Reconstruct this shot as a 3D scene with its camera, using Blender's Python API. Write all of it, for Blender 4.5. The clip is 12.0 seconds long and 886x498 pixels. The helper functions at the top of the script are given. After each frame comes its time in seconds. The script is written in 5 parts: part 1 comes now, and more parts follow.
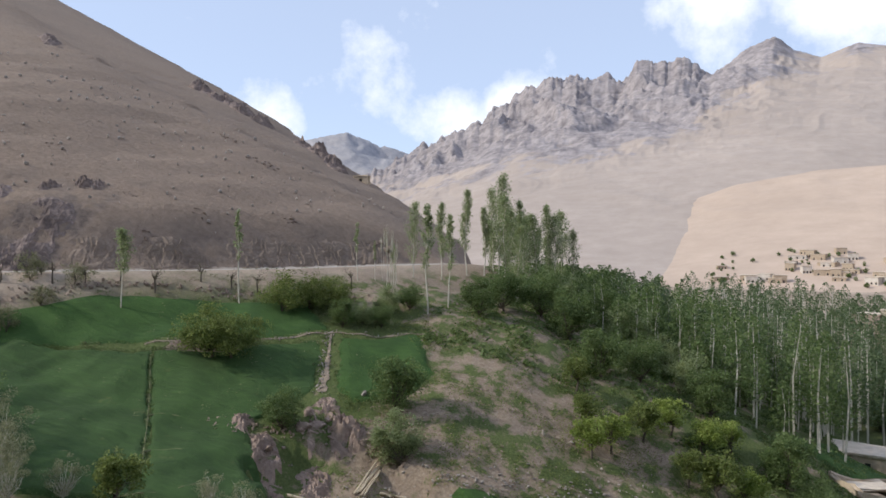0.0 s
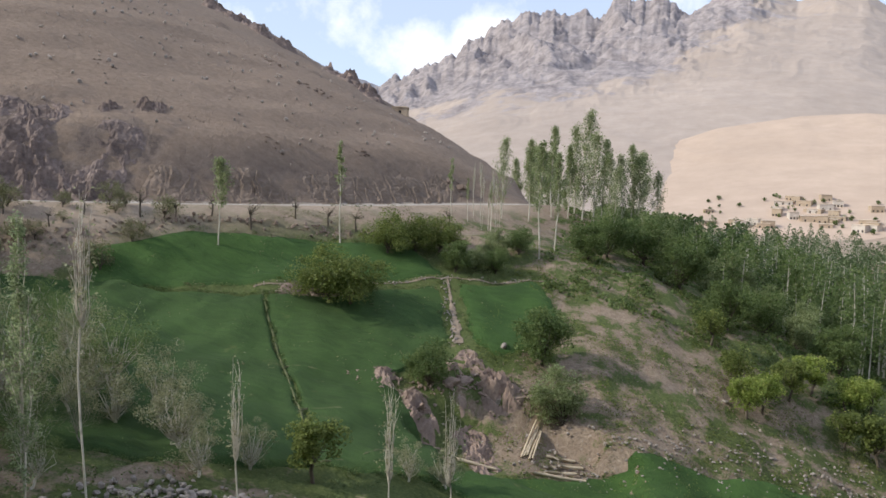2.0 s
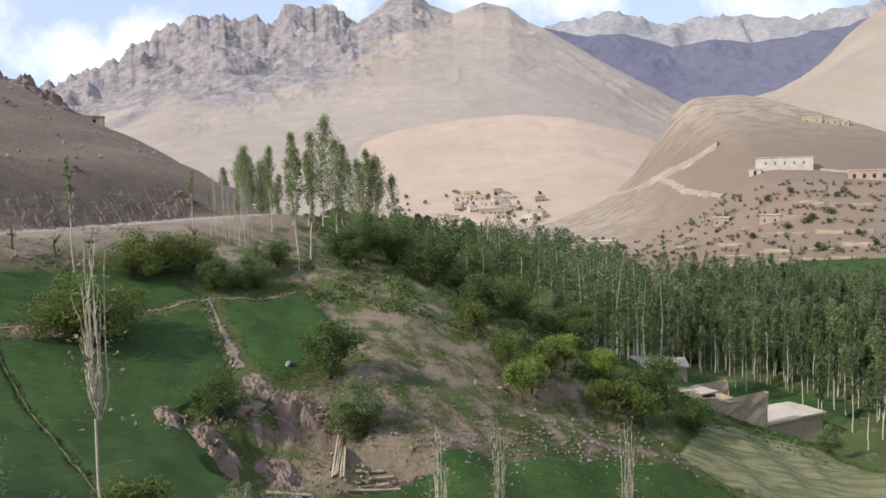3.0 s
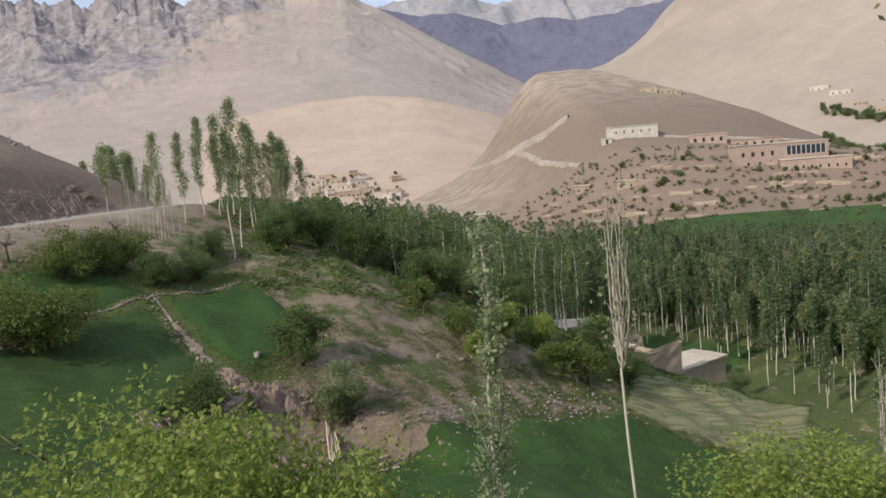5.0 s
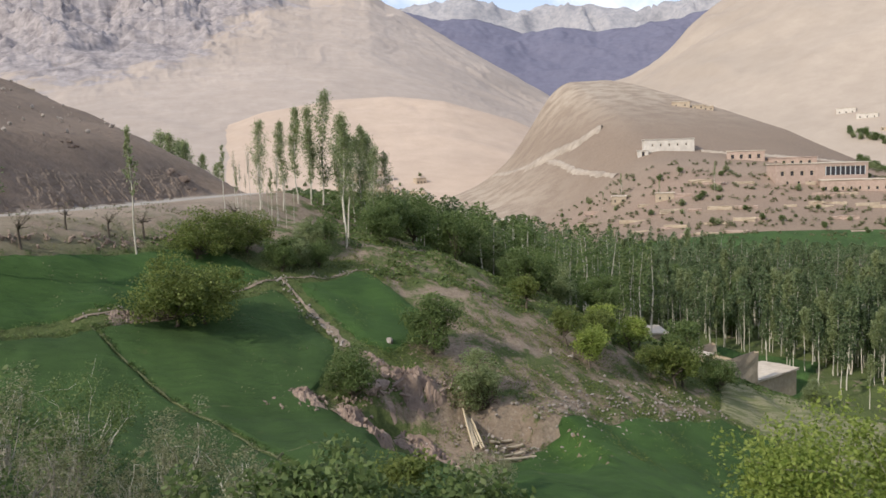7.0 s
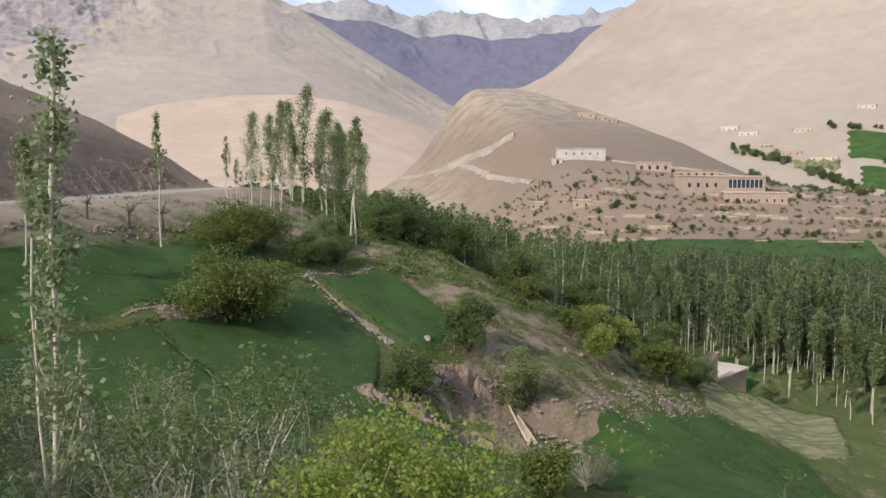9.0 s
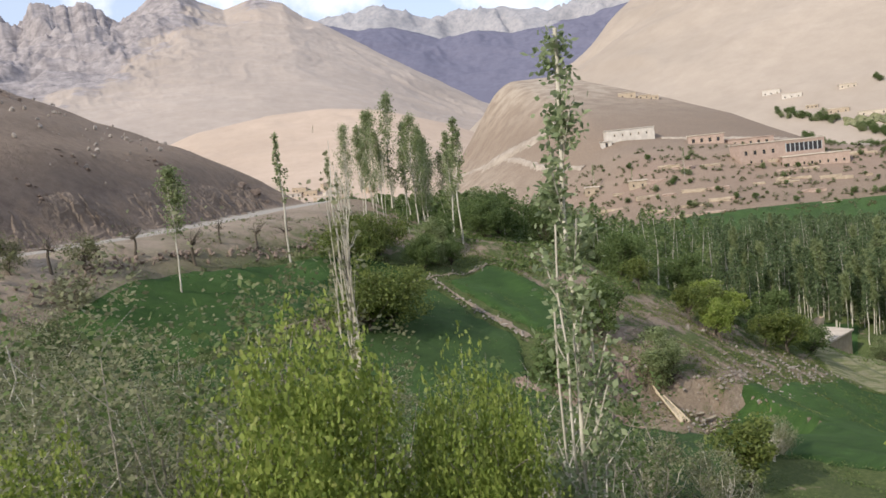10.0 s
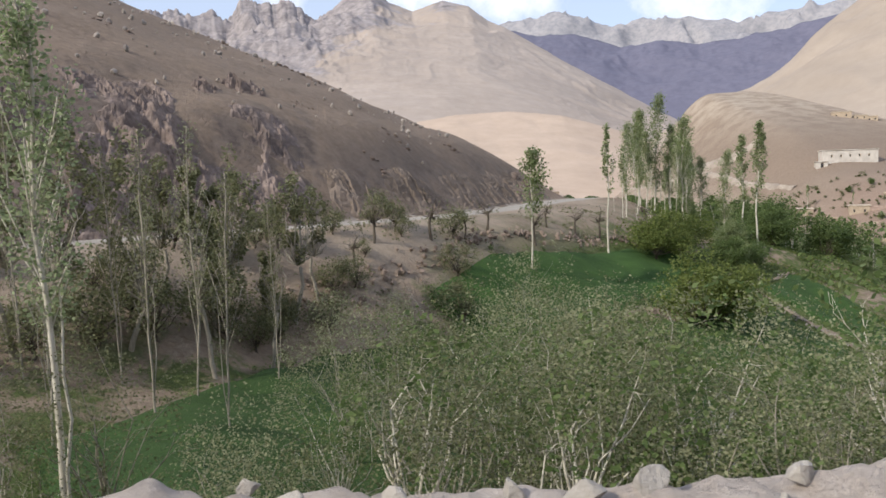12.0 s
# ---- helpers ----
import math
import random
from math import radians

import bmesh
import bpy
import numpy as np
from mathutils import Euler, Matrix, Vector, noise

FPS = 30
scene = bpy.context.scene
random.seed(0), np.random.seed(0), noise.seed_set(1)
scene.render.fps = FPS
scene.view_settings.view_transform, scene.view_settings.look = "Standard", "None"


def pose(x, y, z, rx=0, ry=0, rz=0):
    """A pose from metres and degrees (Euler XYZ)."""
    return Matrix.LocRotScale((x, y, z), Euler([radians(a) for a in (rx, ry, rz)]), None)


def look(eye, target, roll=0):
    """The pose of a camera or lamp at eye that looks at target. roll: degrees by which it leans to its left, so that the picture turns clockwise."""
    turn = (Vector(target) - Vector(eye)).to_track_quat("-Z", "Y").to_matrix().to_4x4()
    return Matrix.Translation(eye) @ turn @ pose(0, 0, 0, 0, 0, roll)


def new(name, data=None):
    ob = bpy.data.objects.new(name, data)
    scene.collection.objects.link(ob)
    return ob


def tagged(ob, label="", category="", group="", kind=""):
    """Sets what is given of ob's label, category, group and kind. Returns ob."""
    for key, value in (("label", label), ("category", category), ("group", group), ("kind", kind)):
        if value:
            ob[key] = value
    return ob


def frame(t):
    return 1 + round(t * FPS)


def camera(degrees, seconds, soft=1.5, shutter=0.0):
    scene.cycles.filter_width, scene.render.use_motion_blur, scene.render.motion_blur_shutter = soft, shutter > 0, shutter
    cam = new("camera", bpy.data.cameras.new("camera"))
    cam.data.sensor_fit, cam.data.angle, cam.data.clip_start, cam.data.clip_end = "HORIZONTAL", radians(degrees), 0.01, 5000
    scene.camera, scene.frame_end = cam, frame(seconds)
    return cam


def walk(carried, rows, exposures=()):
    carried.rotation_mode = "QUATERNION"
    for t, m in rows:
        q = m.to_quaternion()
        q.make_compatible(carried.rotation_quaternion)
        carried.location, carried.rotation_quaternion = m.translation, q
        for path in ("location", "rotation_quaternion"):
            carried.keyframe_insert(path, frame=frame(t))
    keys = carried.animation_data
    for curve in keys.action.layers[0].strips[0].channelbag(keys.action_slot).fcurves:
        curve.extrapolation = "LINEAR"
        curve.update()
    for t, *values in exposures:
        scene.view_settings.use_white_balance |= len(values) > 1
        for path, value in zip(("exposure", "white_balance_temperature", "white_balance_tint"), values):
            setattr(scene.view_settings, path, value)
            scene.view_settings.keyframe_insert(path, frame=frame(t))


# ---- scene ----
cam = camera(58.6, 12.0, soft=1.6, shutter=0.04)
PATH = [
    (0, (-0.00, 0.00, 0.00), (-2.652, 9.644, 0.013), 0.16),
    (0.5, (-4.25, 0.46, 0.05), (-7.219, 10.009, -0.113), -0.44),
    (1, (-8.50, 0.96, 0.09), (-11.675, 10.440, -0.224), -0.47),
    (1.5, (-12.70, 1.58, 0.14), (-15.594, 11.132, -0.459), 3.43),
    (2, (-16.82, 2.26, 0.17), (-18.986, 11.987, -0.626), 1.78),
    (2.5, (-20.63, 3.00, 0.22), (-21.920, 12.890, -0.547), 1.41),
    (2.7, (-22.06, 3.36, 0.24), (-21.882, 13.333, -0.527), 1.23),
    (3, (-24.06, 3.96, 0.27), (-22.348, 13.791, -0.445), -1.51),
    (3.2, (-25.39, 4.32, 0.27), (-23.538, 14.118, -0.464), 0.07),
    (4.8, (-32.25, 6.39, 0.12), (-28.683, 15.702, -0.664), -7.49),
    (5, (-33.07, 6.61, 0.13), (-29.515, 15.905, -0.910), -4.60),
    (5.5, (-35.18, 7.12, 0.14), (-31.640, 16.394, -1.089), -4.95),
    (6, (-37.58, 7.55, 0.12), (-34.066, 16.828, -1.120), -4.91),
    (6.5, (-40.26, 8.08, 0.06), (-36.681, 17.375, -0.797), -3.26),
    (7, (-42.87, 8.76, 0.01), (-39.385, 18.083, -0.967), -1.78),
    (7.2, (-43.91, 9.08, -0.01), (-40.419, 18.401, -0.999), -1.85),
    (8.8, (-52.64, 12.87, -0.17), (-47.908, 21.626, -1.097), 0.09),
    (9, (-53.78, 13.43, -0.16), (-48.999, 22.159, -1.119), 0.12),
    (9.5, (-56.73, 14.83, -0.12), (-51.841, 23.499, -1.083), -0.49),
    (10, (-59.62, 16.04, -0.13), (-55.305, 25.017, -1.074), -6.06),
    (10.2, (-60.75, 16.43, -0.16), (-56.440, 25.408, -1.091), -6.26),
    (10.5, (-62.59, 17.03, -0.22), (-58.488, 26.109, -1.126), -5.07),
    (10.7, (-63.82, 17.40, -0.25), (-60.258, 26.699, -1.141), -4.89),
    (11, (-65.71, 17.90, -0.31), (-62.915, 27.473, -1.087), -4.14),
    (11.5, (-68.86, 18.60, -0.38), (-66.330, 28.252, -1.092), -1.85),
    (12, (-71.99, 19.20, -0.45), (-69.517, 28.863, -1.192), -1.81),
]
walk(cam, [(t, look(eye, target, roll)) for t, eye, target, roll in PATH],
     ((0, 0.15, 6150, 10), (0.5, 0.24, 6250, 10), (1, 0.3, 6350, 10), (3, 0.24, 6350, 10), (5, 0.06, 6500, 10), (5.5, 0.2, 6500, 10), (6, 0.33, 6500, 10), (6.5, 0.06, 6500, 10), (7, 0.25, 6500, 10), (9, 0.22, 6500, 10), (10, 0.3, 6500, 10), (11, 0.25, 6500, 10), (12, 0.24, 6400, 10)))

# ---- world and sun ----
SUN_DIR = Vector((-0.80, -0.30, 0.58)).normalized()
world = bpy.data.worlds.new("sky")
scene.world = world
world.use_nodes = True
wt = world.node_tree
wt.nodes.clear()
w_out = wt.nodes.new("ShaderNodeOutputWorld")
w_bg = wt.nodes.new("ShaderNodeBackground")
w_sky = wt.nodes.new("ShaderNodeTexSky")
w_sky.sky_type, w_sky.sun_disc = "NISHITA", False
w_sky.sun_elevation = math.asin(SUN_DIR.z)
w_sky.sun_rotation = math.atan2(SUN_DIR.x, SUN_DIR.y)
w_sky.altitude, w_sky.air_density, w_sky.dust_density = 2200, 1.0, 2.5
w_co = wt.nodes.new("ShaderNodeTexCoord")
w_noise = wt.nodes.new("ShaderNodeTexNoise")
w_noise.inputs["Scale"].default_value, w_noise.inputs["Detail"].default_value, w_noise.inputs["Roughness"].default_value = 9.0, 8, 0.6
wt.links.new(w_co.outputs["Generated"], w_noise.inputs["Vector"])


def w_math(op, a, c):
    n = wt.nodes.new("ShaderNodeMath")
    n.operation = op
    for k, v in enumerate((a, c)):
        if isinstance(v, (int, float)):
            n.inputs[k].default_value = v
        else:
            wt.links.new(v, n.inputs[k])
    return n.outputs[0]


cover = None
for bearing, rise, size, gain in ((12.0, 0.30, 0.10, 1.0), (3.5, 0.33, 0.09, 0.9), (-14.5, 0.165, 0.06, 1.0), (-10.5, 0.18, 0.05, 1.0), (-18.0, 0.25, 0.085, 0.2), (-28, 0.155, 0.05, 0.6), (22, 0.29, 0.10, 0.9),
                                  (33, 0.28, 0.12, 0.9), (60, 0.5, 0.25, 0.8), (-80, 0.5, 0.3, 0.7), (150, 0.45, 0.3, 0.8), (-140, 0.5, 0.25, 0.8)):
    w_dist = wt.nodes.new("ShaderNodeVectorMath")
    w_dist.operation = "DISTANCE"
    w_dist.inputs[1].default_value = Vector((math.sin(radians(bearing)), math.cos(radians(bearing)), rise)).normalized()
    wt.links.new(w_co.outputs["Generated"], w_dist.inputs[0])
    puff = w_math("MULTIPLY", w_math("SUBTRACT", 1.0, w_math("DIVIDE", w_dist.outputs["Value"], size)), gain)
    cover = puff if cover is None else w_math("MAXIMUM", cover, puff)
w_sum = w_math("ADD", cover, w_math("MULTIPLY", w_math("SUBTRACT", w_noise.outputs["Fac"], 0.5), 2.4))
w_ramp = wt.nodes.new("ShaderNodeValToRGB")
w_ramp.color_ramp.elements[0].position, w_ramp.color_ramp.elements[1].position = 0.05, 0.55
wt.links.new(w_sum, w_ramp.inputs["Fac"])
w_mix = wt.nodes.new("ShaderNodeMix")
w_mix.data_type = "RGBA"
w_mix.inputs["B"].default_value = (6.6, 6.7, 7.0, 1)
wt.links.new(w_ramp.outputs["Color"], w_mix.inputs["Factor"])
w_haze = wt.nodes.new("ShaderNodeMix")
w_haze.data_type = "RGBA"
w_haze.inputs["Factor"].default_value = 0.6
w_haze.inputs["B"].default_value = (4.65, 5.15, 6.25, 1)
wt.links.new(w_sky.outputs["Color"], w_haze.inputs["A"])
wt.links.new(w_haze.outputs["Result"], w_mix.inputs["A"])
wt.links.new(w_mix.outputs["Result"], w_bg.inputs["Color"])
wt.links.new(w_bg.outputs["Background"], w_out.inputs["Surface"])
w_bg.inputs["Strength"].default_value = 0.15
sun = new("sun", bpy.data.lights.new("sun", "SUN"))
sun.data.energy, sun.data.angle, sun.data.color = 3.25, radians(1.0), (1.0, 0.925, 0.79)
sun.matrix_world = look(SUN_DIR * 100, (0, 0, 0))


# ---- materials ----
class Mat:
    """A small builder of node materials."""

    def __init__(self, name, rough=0.9):
        self.m = bpy.data.materials.new(name)
        self.m.use_nodes = True
        self.t = self.m.node_tree
        self.b = self.t.nodes["Principled BSDF"]
        self.b.inputs["Roughness"].default_value = rough
        self.b.inputs["Specular IOR Level"].default_value = 0.25
        geo = self.t.nodes.new("ShaderNodeNewGeometry")
        self.pos, self.normal, self.island = geo.outputs["Position"], geo.outputs["Normal"], geo.outputs["Random Per Island"]
        self.random = self.t.nodes.new("ShaderNodeObjectInfo").outputs["Random"]

    def noise(self, scale, detail=6, rough=0.6, vec=None, stretch=None):
        n = self.t.nodes.new("ShaderNodeTexNoise")
        n.inputs["Scale"].default_value, n.inputs["Detail"].default_value, n.inputs["Roughness"].default_value = scale, detail, rough
        v = vec or self.pos
        if stretch:
            mp = self.t.nodes.new("ShaderNodeMapping")
            mp.inputs["Scale"].default_value = stretch
            self.t.links.new(v, mp.inputs["Vector"])
            v = mp.outputs["Vector"]
        self.t.links.new(v, n.inputs["Vector"])
        return n.outputs["Fac"]

    def voronoi(self, scale, feature="F1"):
        n = self.t.nodes.new("ShaderNodeTexVoronoi")
        n.feature = feature
        n.inputs["Scale"].default_value = scale
        self.t.links.new(self.pos, n.inputs["Vector"])
        return n.outputs["Distance"]

    def ramp(self, fac, stops):
        n = self.t.nodes.new("ShaderNodeValToRGB")
        e = n.color_ramp.elements
        while len(e) < len(stops):
            e.new(0.5)
        for el, (p, c) in zip(e, stops):
            el.position = p
            el.color = (*c, 1) if isinstance(c, tuple) else (c, c, c, 1)
        self.t.links.new(fac, n.inputs["Fac"])
        return n.outputs["Color"]

    def mix(self, fac, a, b, mode="MIX"):
        n = self.t.nodes.new("ShaderNodeMix")
        n.data_type, n.blend_type = "RGBA", mode
        for key, v in (("Factor", fac), ("A", a), ("B", b)):
            if isinstance(v, (int, float)):
                n.inputs[key].default_value = v
            elif isinstance(v, tuple):
                n.inputs[key].default_value = (*v, 1)
            else:
                self.t.links.new(v, n.inputs[key])
        return n.outputs["Result"]

    def math(self, op, a, b=0.0):
        n = self.t.nodes.new("ShaderNodeMath")
        n.operation = op
        for k, v in enumerate((a, b)):
            if isinstance(v, (int, float)):
                n.inputs[k].default_value = v
            else:
                self.t.links.new(v, n.inputs[k])
        return n.outputs[0]

    def attr(self, name):
        n = self.t.nodes.new("ShaderNodeAttribute")
        n.attribute_name = name
        return n.outputs["Fac"]

    def z(self, vec):
        n = self.t.nodes.new("ShaderNodeSeparateXYZ")
        self.t.links.new(vec, n.inputs[0])
        return n.outputs[2]

    def bump(self, h, strength, distance):
        n = self.t.nodes.new("ShaderNodeBump")
        n.inputs["Strength"].default_value, n.inputs["Distance"].default_value = strength, distance
        self.t.links.new(h, n.inputs["Height"])
        self.t.links.new(n.outputs["Normal"], self.b.inputs["Normal"])

    def colour(self, c):
        if isinstance(c, tuple):
            self.b.inputs["Base Color"].default_value = (*c, 1)
        else:
            self.t.links.new(c, self.b.inputs["Base Color"])
        return self


def mat_ground():
    m = Mat("earth_and_grass", 0.95)
    fine, mid, big = m.noise(3.2, 9, 0.75), m.noise(0.45, 6), m.noise(0.06, 4)
    soil = m.ramp(fine, [(0.3, (0.17, 0.125, 0.09)), (0.55, (0.30, 0.235, 0.175)), (0.75, (0.42, 0.35, 0.275))])
    soil = m.mix(m.ramp(mid, [(0.4, 0.0), (0.65, 0.55)]), soil, (0.26, 0.19, 0.14))
    stone = m.voronoi(1.7)
    soil = m.mix(m.ramp(stone, [(0.10, 0.55), (0.2, 0.0)]), soil, (0.36, 0.31, 0.27))
    grass = m.ramp(m.noise(5.0, 6, 0.7), [(0.3, (0.05, 0.075, 0.022)), (0.6, (0.11, 0.135, 0.045)), (0.8, (0.2, 0.2, 0.09))])
    g = m.math("ADD", m.attr("grass"), m.math("MULTIPLY", m.math("SUBTRACT", mid, 0.5), 2.2))
    g = m.math("ADD", g, m.math("MULTIPLY", m.math("SUBTRACT", fine, 0.5), 1.2))
    c = m.mix(m.ramp(g, [(0.38, 0.0), (0.62, 1.0)]), soil, grass)
    hb = m.noise(0.03, 5)
    hill = m.ramp(m.noise(1.3, 10, 0.8), [(0.32, (0.17, 0.125, 0.094)), (0.52, (0.255, 0.192, 0.145)), (0.72, (0.325, 0.252, 0.194))])
    hill = m.mix(m.ramp(hb, [(0.35, 0.0), (0.7, 0.5)]), hill, (0.2, 0.153, 0.12))
    rocky = m.math("MULTIPLY", m.attr("rocky"), m.ramp(m.noise(0.16, 8, 0.7), [(0.46, 0.0), (0.56, 1.0)]))
    hill = m.mix(rocky, hill, m.ramp(m.noise(0.8, 8, 0.7), [(0.3, (0.07, 0.055, 0.05)), (0.7, (0.25, 0.2, 0.17))]))
    c = m.mix(m.attr("hill"), c, hill)
    pale = m.ramp(fine, [(0.3, (0.38, 0.31, 0.24)), (0.7, (0.52, 0.44, 0.35))])
    patch = m.ramp(m.noise(0.11, 6, 0.65), [(0.4, 0.25), (0.58, 1.0)])
    c = m.mix(m.math("MULTIPLY", m.attr("sand"), patch), c, pale)
    c = m.mix(m.attr("rosy"), c, m.ramp(fine, [(0.3, (0.2, 0.135, 0.105)), (0.7, (0.36, 0.265, 0.21))]))
    gravel = m.ramp(m.noise(9, 6, 0.8), [(0.3, (0.30, 0.27, 0.235)), (0.7, (0.47, 0.43, 0.38))])
    c = m.mix(m.attr("road"), c, gravel)
    h = m.math("ADD", m.math("MULTIPLY", fine, 0.5), mid)
    m.bump(h, 0.9, 0.35)
    return m.colour(c).m


def mat_field(name, dark, light):
    m = Mat(name, 0.9)
    big, rows, fine = m.noise(0.16, 5), m.noise(1.4, 5, 0.6, stretch=(0.35, 1.6, 1.0)), m.noise(14, 4, 0.7)
    c = m.ramp(m.math("ADD", m.math("MULTIPLY", big, 0.6), m.math("MULTIPLY", rows, 0.4)), [(0.35, dark), (0.62, light)])
    c = m.mix(m.ramp(fine, [(0.35, 0.5), (0.6, 0.0)]), c, tuple(v * 0.55 for v in dark))
    c = m.mix(m.ramp(m.noise(0.5, 6), [(0.66, 0.0), (0.74, 0.35)]), c, (0.2, 0.19, 0.08))
    m.bump(m.math("ADD", fine, m.math("MULTIPLY", rows, 2.0)), 0.8, 0.12)
    return m.colour(c).m


def mat_soil(name, a, b, scale=2.0, rock=0.0):
    m = Mat(name, 0.95)
    fine, mid = m.noise(scale * 3, 8, 0.7), m.noise(scale * 0.4, 6)
    c = m.mix(m.ramp(mid, [(0.35, 0.0), (0.68, 0.8)]), m.ramp(fine, [(0.3, a), (0.7, b)]), tuple(v * 0.7 for v in a))
    m.bump(m.math("ADD", fine, mid), 0.8, 0.15)
    return m.colour(c).m


def mat_leaf(name, a, b, dry=None, trans=0.4):
    m = Mat(name, 0.55)
    r = m.math("ADD", m.math("MULTIPLY", m.island, 0.7), m.math("MULTIPLY", m.noise(0.35, 3), 0.3))
    stops = [(0.15, a), (0.75, b)] + ([(0.97, dry)] if dry else [])
    c = m.ramp(r, stops)
    c = m.mix(m.math("MULTIPLY", m.random, 0.18), c, tuple(v * 0.6 for v in a))
    m.colour(c)
    tr = m.t.nodes.new("ShaderNodeBsdfTranslucent")
    m.t.links.new(c, tr.inputs["Color"])
    mx = m.t.nodes.new("ShaderNodeMixShader")
    mx.inputs[0].default_value = trans
    out = m.t.nodes["Material Output"]
    m.t.links.new(m.b.outputs[0], mx.inputs[1])
    m.t.links.new(tr.outputs[0], mx.inputs[2])
    m.t.links.new(mx.outputs[0], out.inputs["Surface"])
    return m.m


def mat_bark(name, a, b):
    m = Mat(name, 0.85)
    n = m.noise(6, 6, 0.7, stretch=(1, 1, 0.25))
    c = m.ramp(n, [(0.3, a), (0.65, b)])
    c = m.mix(m.ramp(m.noise(2.5, 4), [(0.6, 0.0), (0.72, 0.7)]), c, tuple(v * 0.4 for v in a))
    m.bump(n, 0.6, 0.02)
    return m.colour(c).m


def mat_mountain(name, sand_a, sand_b, rock_a, rock_b, rockiness):
    """Scree and sand below, broken rock above: the share of rock comes from the land's own attribute."""
    m = Mat(name, 0.97)
    n1, n2, n3 = m.noise(0.012, 8, 0.65), m.noise(0.05, 9, 0.7), m.noise(0.004, 5)
    sand = m.ramp(n2, [(0.3, sand_a), (0.7, sand_b)])
    sand = m.mix(m.ramp(n3, [(0.4, 0.0), (0.65, 0.5)]), sand, tuple(v * 0.82 for v in sand_a))
    rock = m.ramp(n2, [(0.34, rock_a), (0.6, rock_b)])
    f = m.math("ADD", m.attr("rock"), m.math("MULTIPLY", m.math("SUBTRACT", n1, 0.5), 1.8))
    f = m.math("ADD", f, m.math("MULTIPLY", m.math("SUBTRACT", n2, 0.5), rockiness))
    c = m.mix(m.ramp(f, [(0.42, 0.0), (0.58, 1.0)]), sand, rock)
    m.bump(m.math("ADD", m.math("MULTIPLY", n2, 1.0), n1), 0.25, 4.0)
    return m.colour(c).m


def mat_plain(name, a, b, scale, rough=0.9, bump=0.02):
    m = Mat(name, rough)
    n = m.noise(scale, 7, 0.65)
    c = m.ramp(n, [(0.3, a), (0.7, b)])
    c = m.mix(m.ramp(m.noise(scale * 0.2, 4), [(0.45, 0.0), (0.75, 0.5)]), c, tuple(v * 0.75 for v in a))
    m.bump(n, 0.6, bump)
    return m.colour(c).m


GROUND = mat_ground()
WHEAT = mat_field("young_wheat", (0.034, 0.066, 0.019), (0.068, 0.127, 0.035))
WHEAT_B = mat_field("clover", (0.034, 0.074, 0.018), (0.072, 0.142, 0.034))


def mat_stubble():
    m = Mat("stubble_rows", 0.95)
    turn = m.t.nodes.new("ShaderNodeMapping")
    turn.inputs["Rotation"].default_value = (0, 0, radians(-6.0))
    turn.inputs["Scale"].default_value = (0.008, 2.1, 1.0)
    m.t.links.new(m.pos, turn.inputs["Vector"])
    rows, fine = m.noise(1.0, 4, 0.6, turn.outputs["Vector"]), m.noise(5, 6, 0.7)
    c = m.mix(m.ramp(rows, [(0.46, 0.0), (0.56, 1.0)]), (0.155, 0.17, 0.075), m.ramp(fine, [(0.3, (0.2, 0.19, 0.1)), (0.7, (0.34, 0.31, 0.19))]))
    m.bump(m.math("ADD", fine, rows), 0.7, 0.12)
    return m.colour(c).m


PLOUGH = mat_stubble()
PATH_SOIL = mat_soil("trodden_soil", (0.25, 0.195, 0.145), (0.45, 0.37, 0.285), 3.2)
BANK_SOIL = mat_soil("bank_earth", (0.25, 0.19, 0.155), (0.42, 0.33, 0.275), 1.5)
BUND_GRASS = mat_soil("dry_bund_grass", (0.11, 0.125, 0.06), (0.24, 0.245, 0.13), 3)
TRACK_SOIL = mat_soil("scraped_track_soil", (0.36, 0.3, 0.245), (0.5, 0.43, 0.36), 0.5)
STONE = mat_soil("field_stone", (0.3, 0.26, 0.23), (0.5, 0.45, 0.41), 2.5)
STONE_PALE = mat_soil("road_stone", (0.58, 0.53, 0.48), (0.76, 0.71, 0.65), 3)
BERM = mat_soil("gravel_berm", (0.60, 0.51, 0.45), (0.78, 0.69, 0.62), 5)
CLAY = mat_plain("clay_plaster", (0.38, 0.30, 0.22), (0.52, 0.43, 0.33), 2.2)
CLAY_ROOF = mat_plain("clay_roof", (0.5, 0.42, 0.34), (0.66, 0.58, 0.48), 1.6)
WHITEWASH = mat_plain("whitewashed_plaster", (0.5, 0.45, 0.4), (0.66, 0.61, 0.55), 0.8)
PINK_CLAY = mat_plain("rosy_clay_plaster", (0.38, 0.28, 0.23), (0.5, 0.38, 0.32), 1.2)
SHADE_SHEET = mat_plain("shade_sheet", (0.03, 0.03, 0.035), (0.06, 0.055, 0.06), 3)
BLUE_FRAME = mat_plain("grey_blue_paint", (0.42, 0.45, 0.48), (0.55, 0.58, 0.6), 3)
WOOD = mat_plain("peeled_poplar_wood", (0.45, 0.36, 0.25), (0.62, 0.52, 0.38), 4, 0.7)
LEAF_POPLAR = mat_leaf("poplar_leaf", (0.18, 0.23, 0.10), (0.38, 0.43, 0.22), None, 0.55)
LEAF_YOUNG = mat_leaf("young_poplar_leaf", (0.19, 0.25, 0.12), (0.40, 0.46, 0.27), None, 0.5)
LEAF_FAR = mat_leaf("plantation_leaf", (0.075, 0.115, 0.05), (0.19, 0.245, 0.12), None, 0.45)
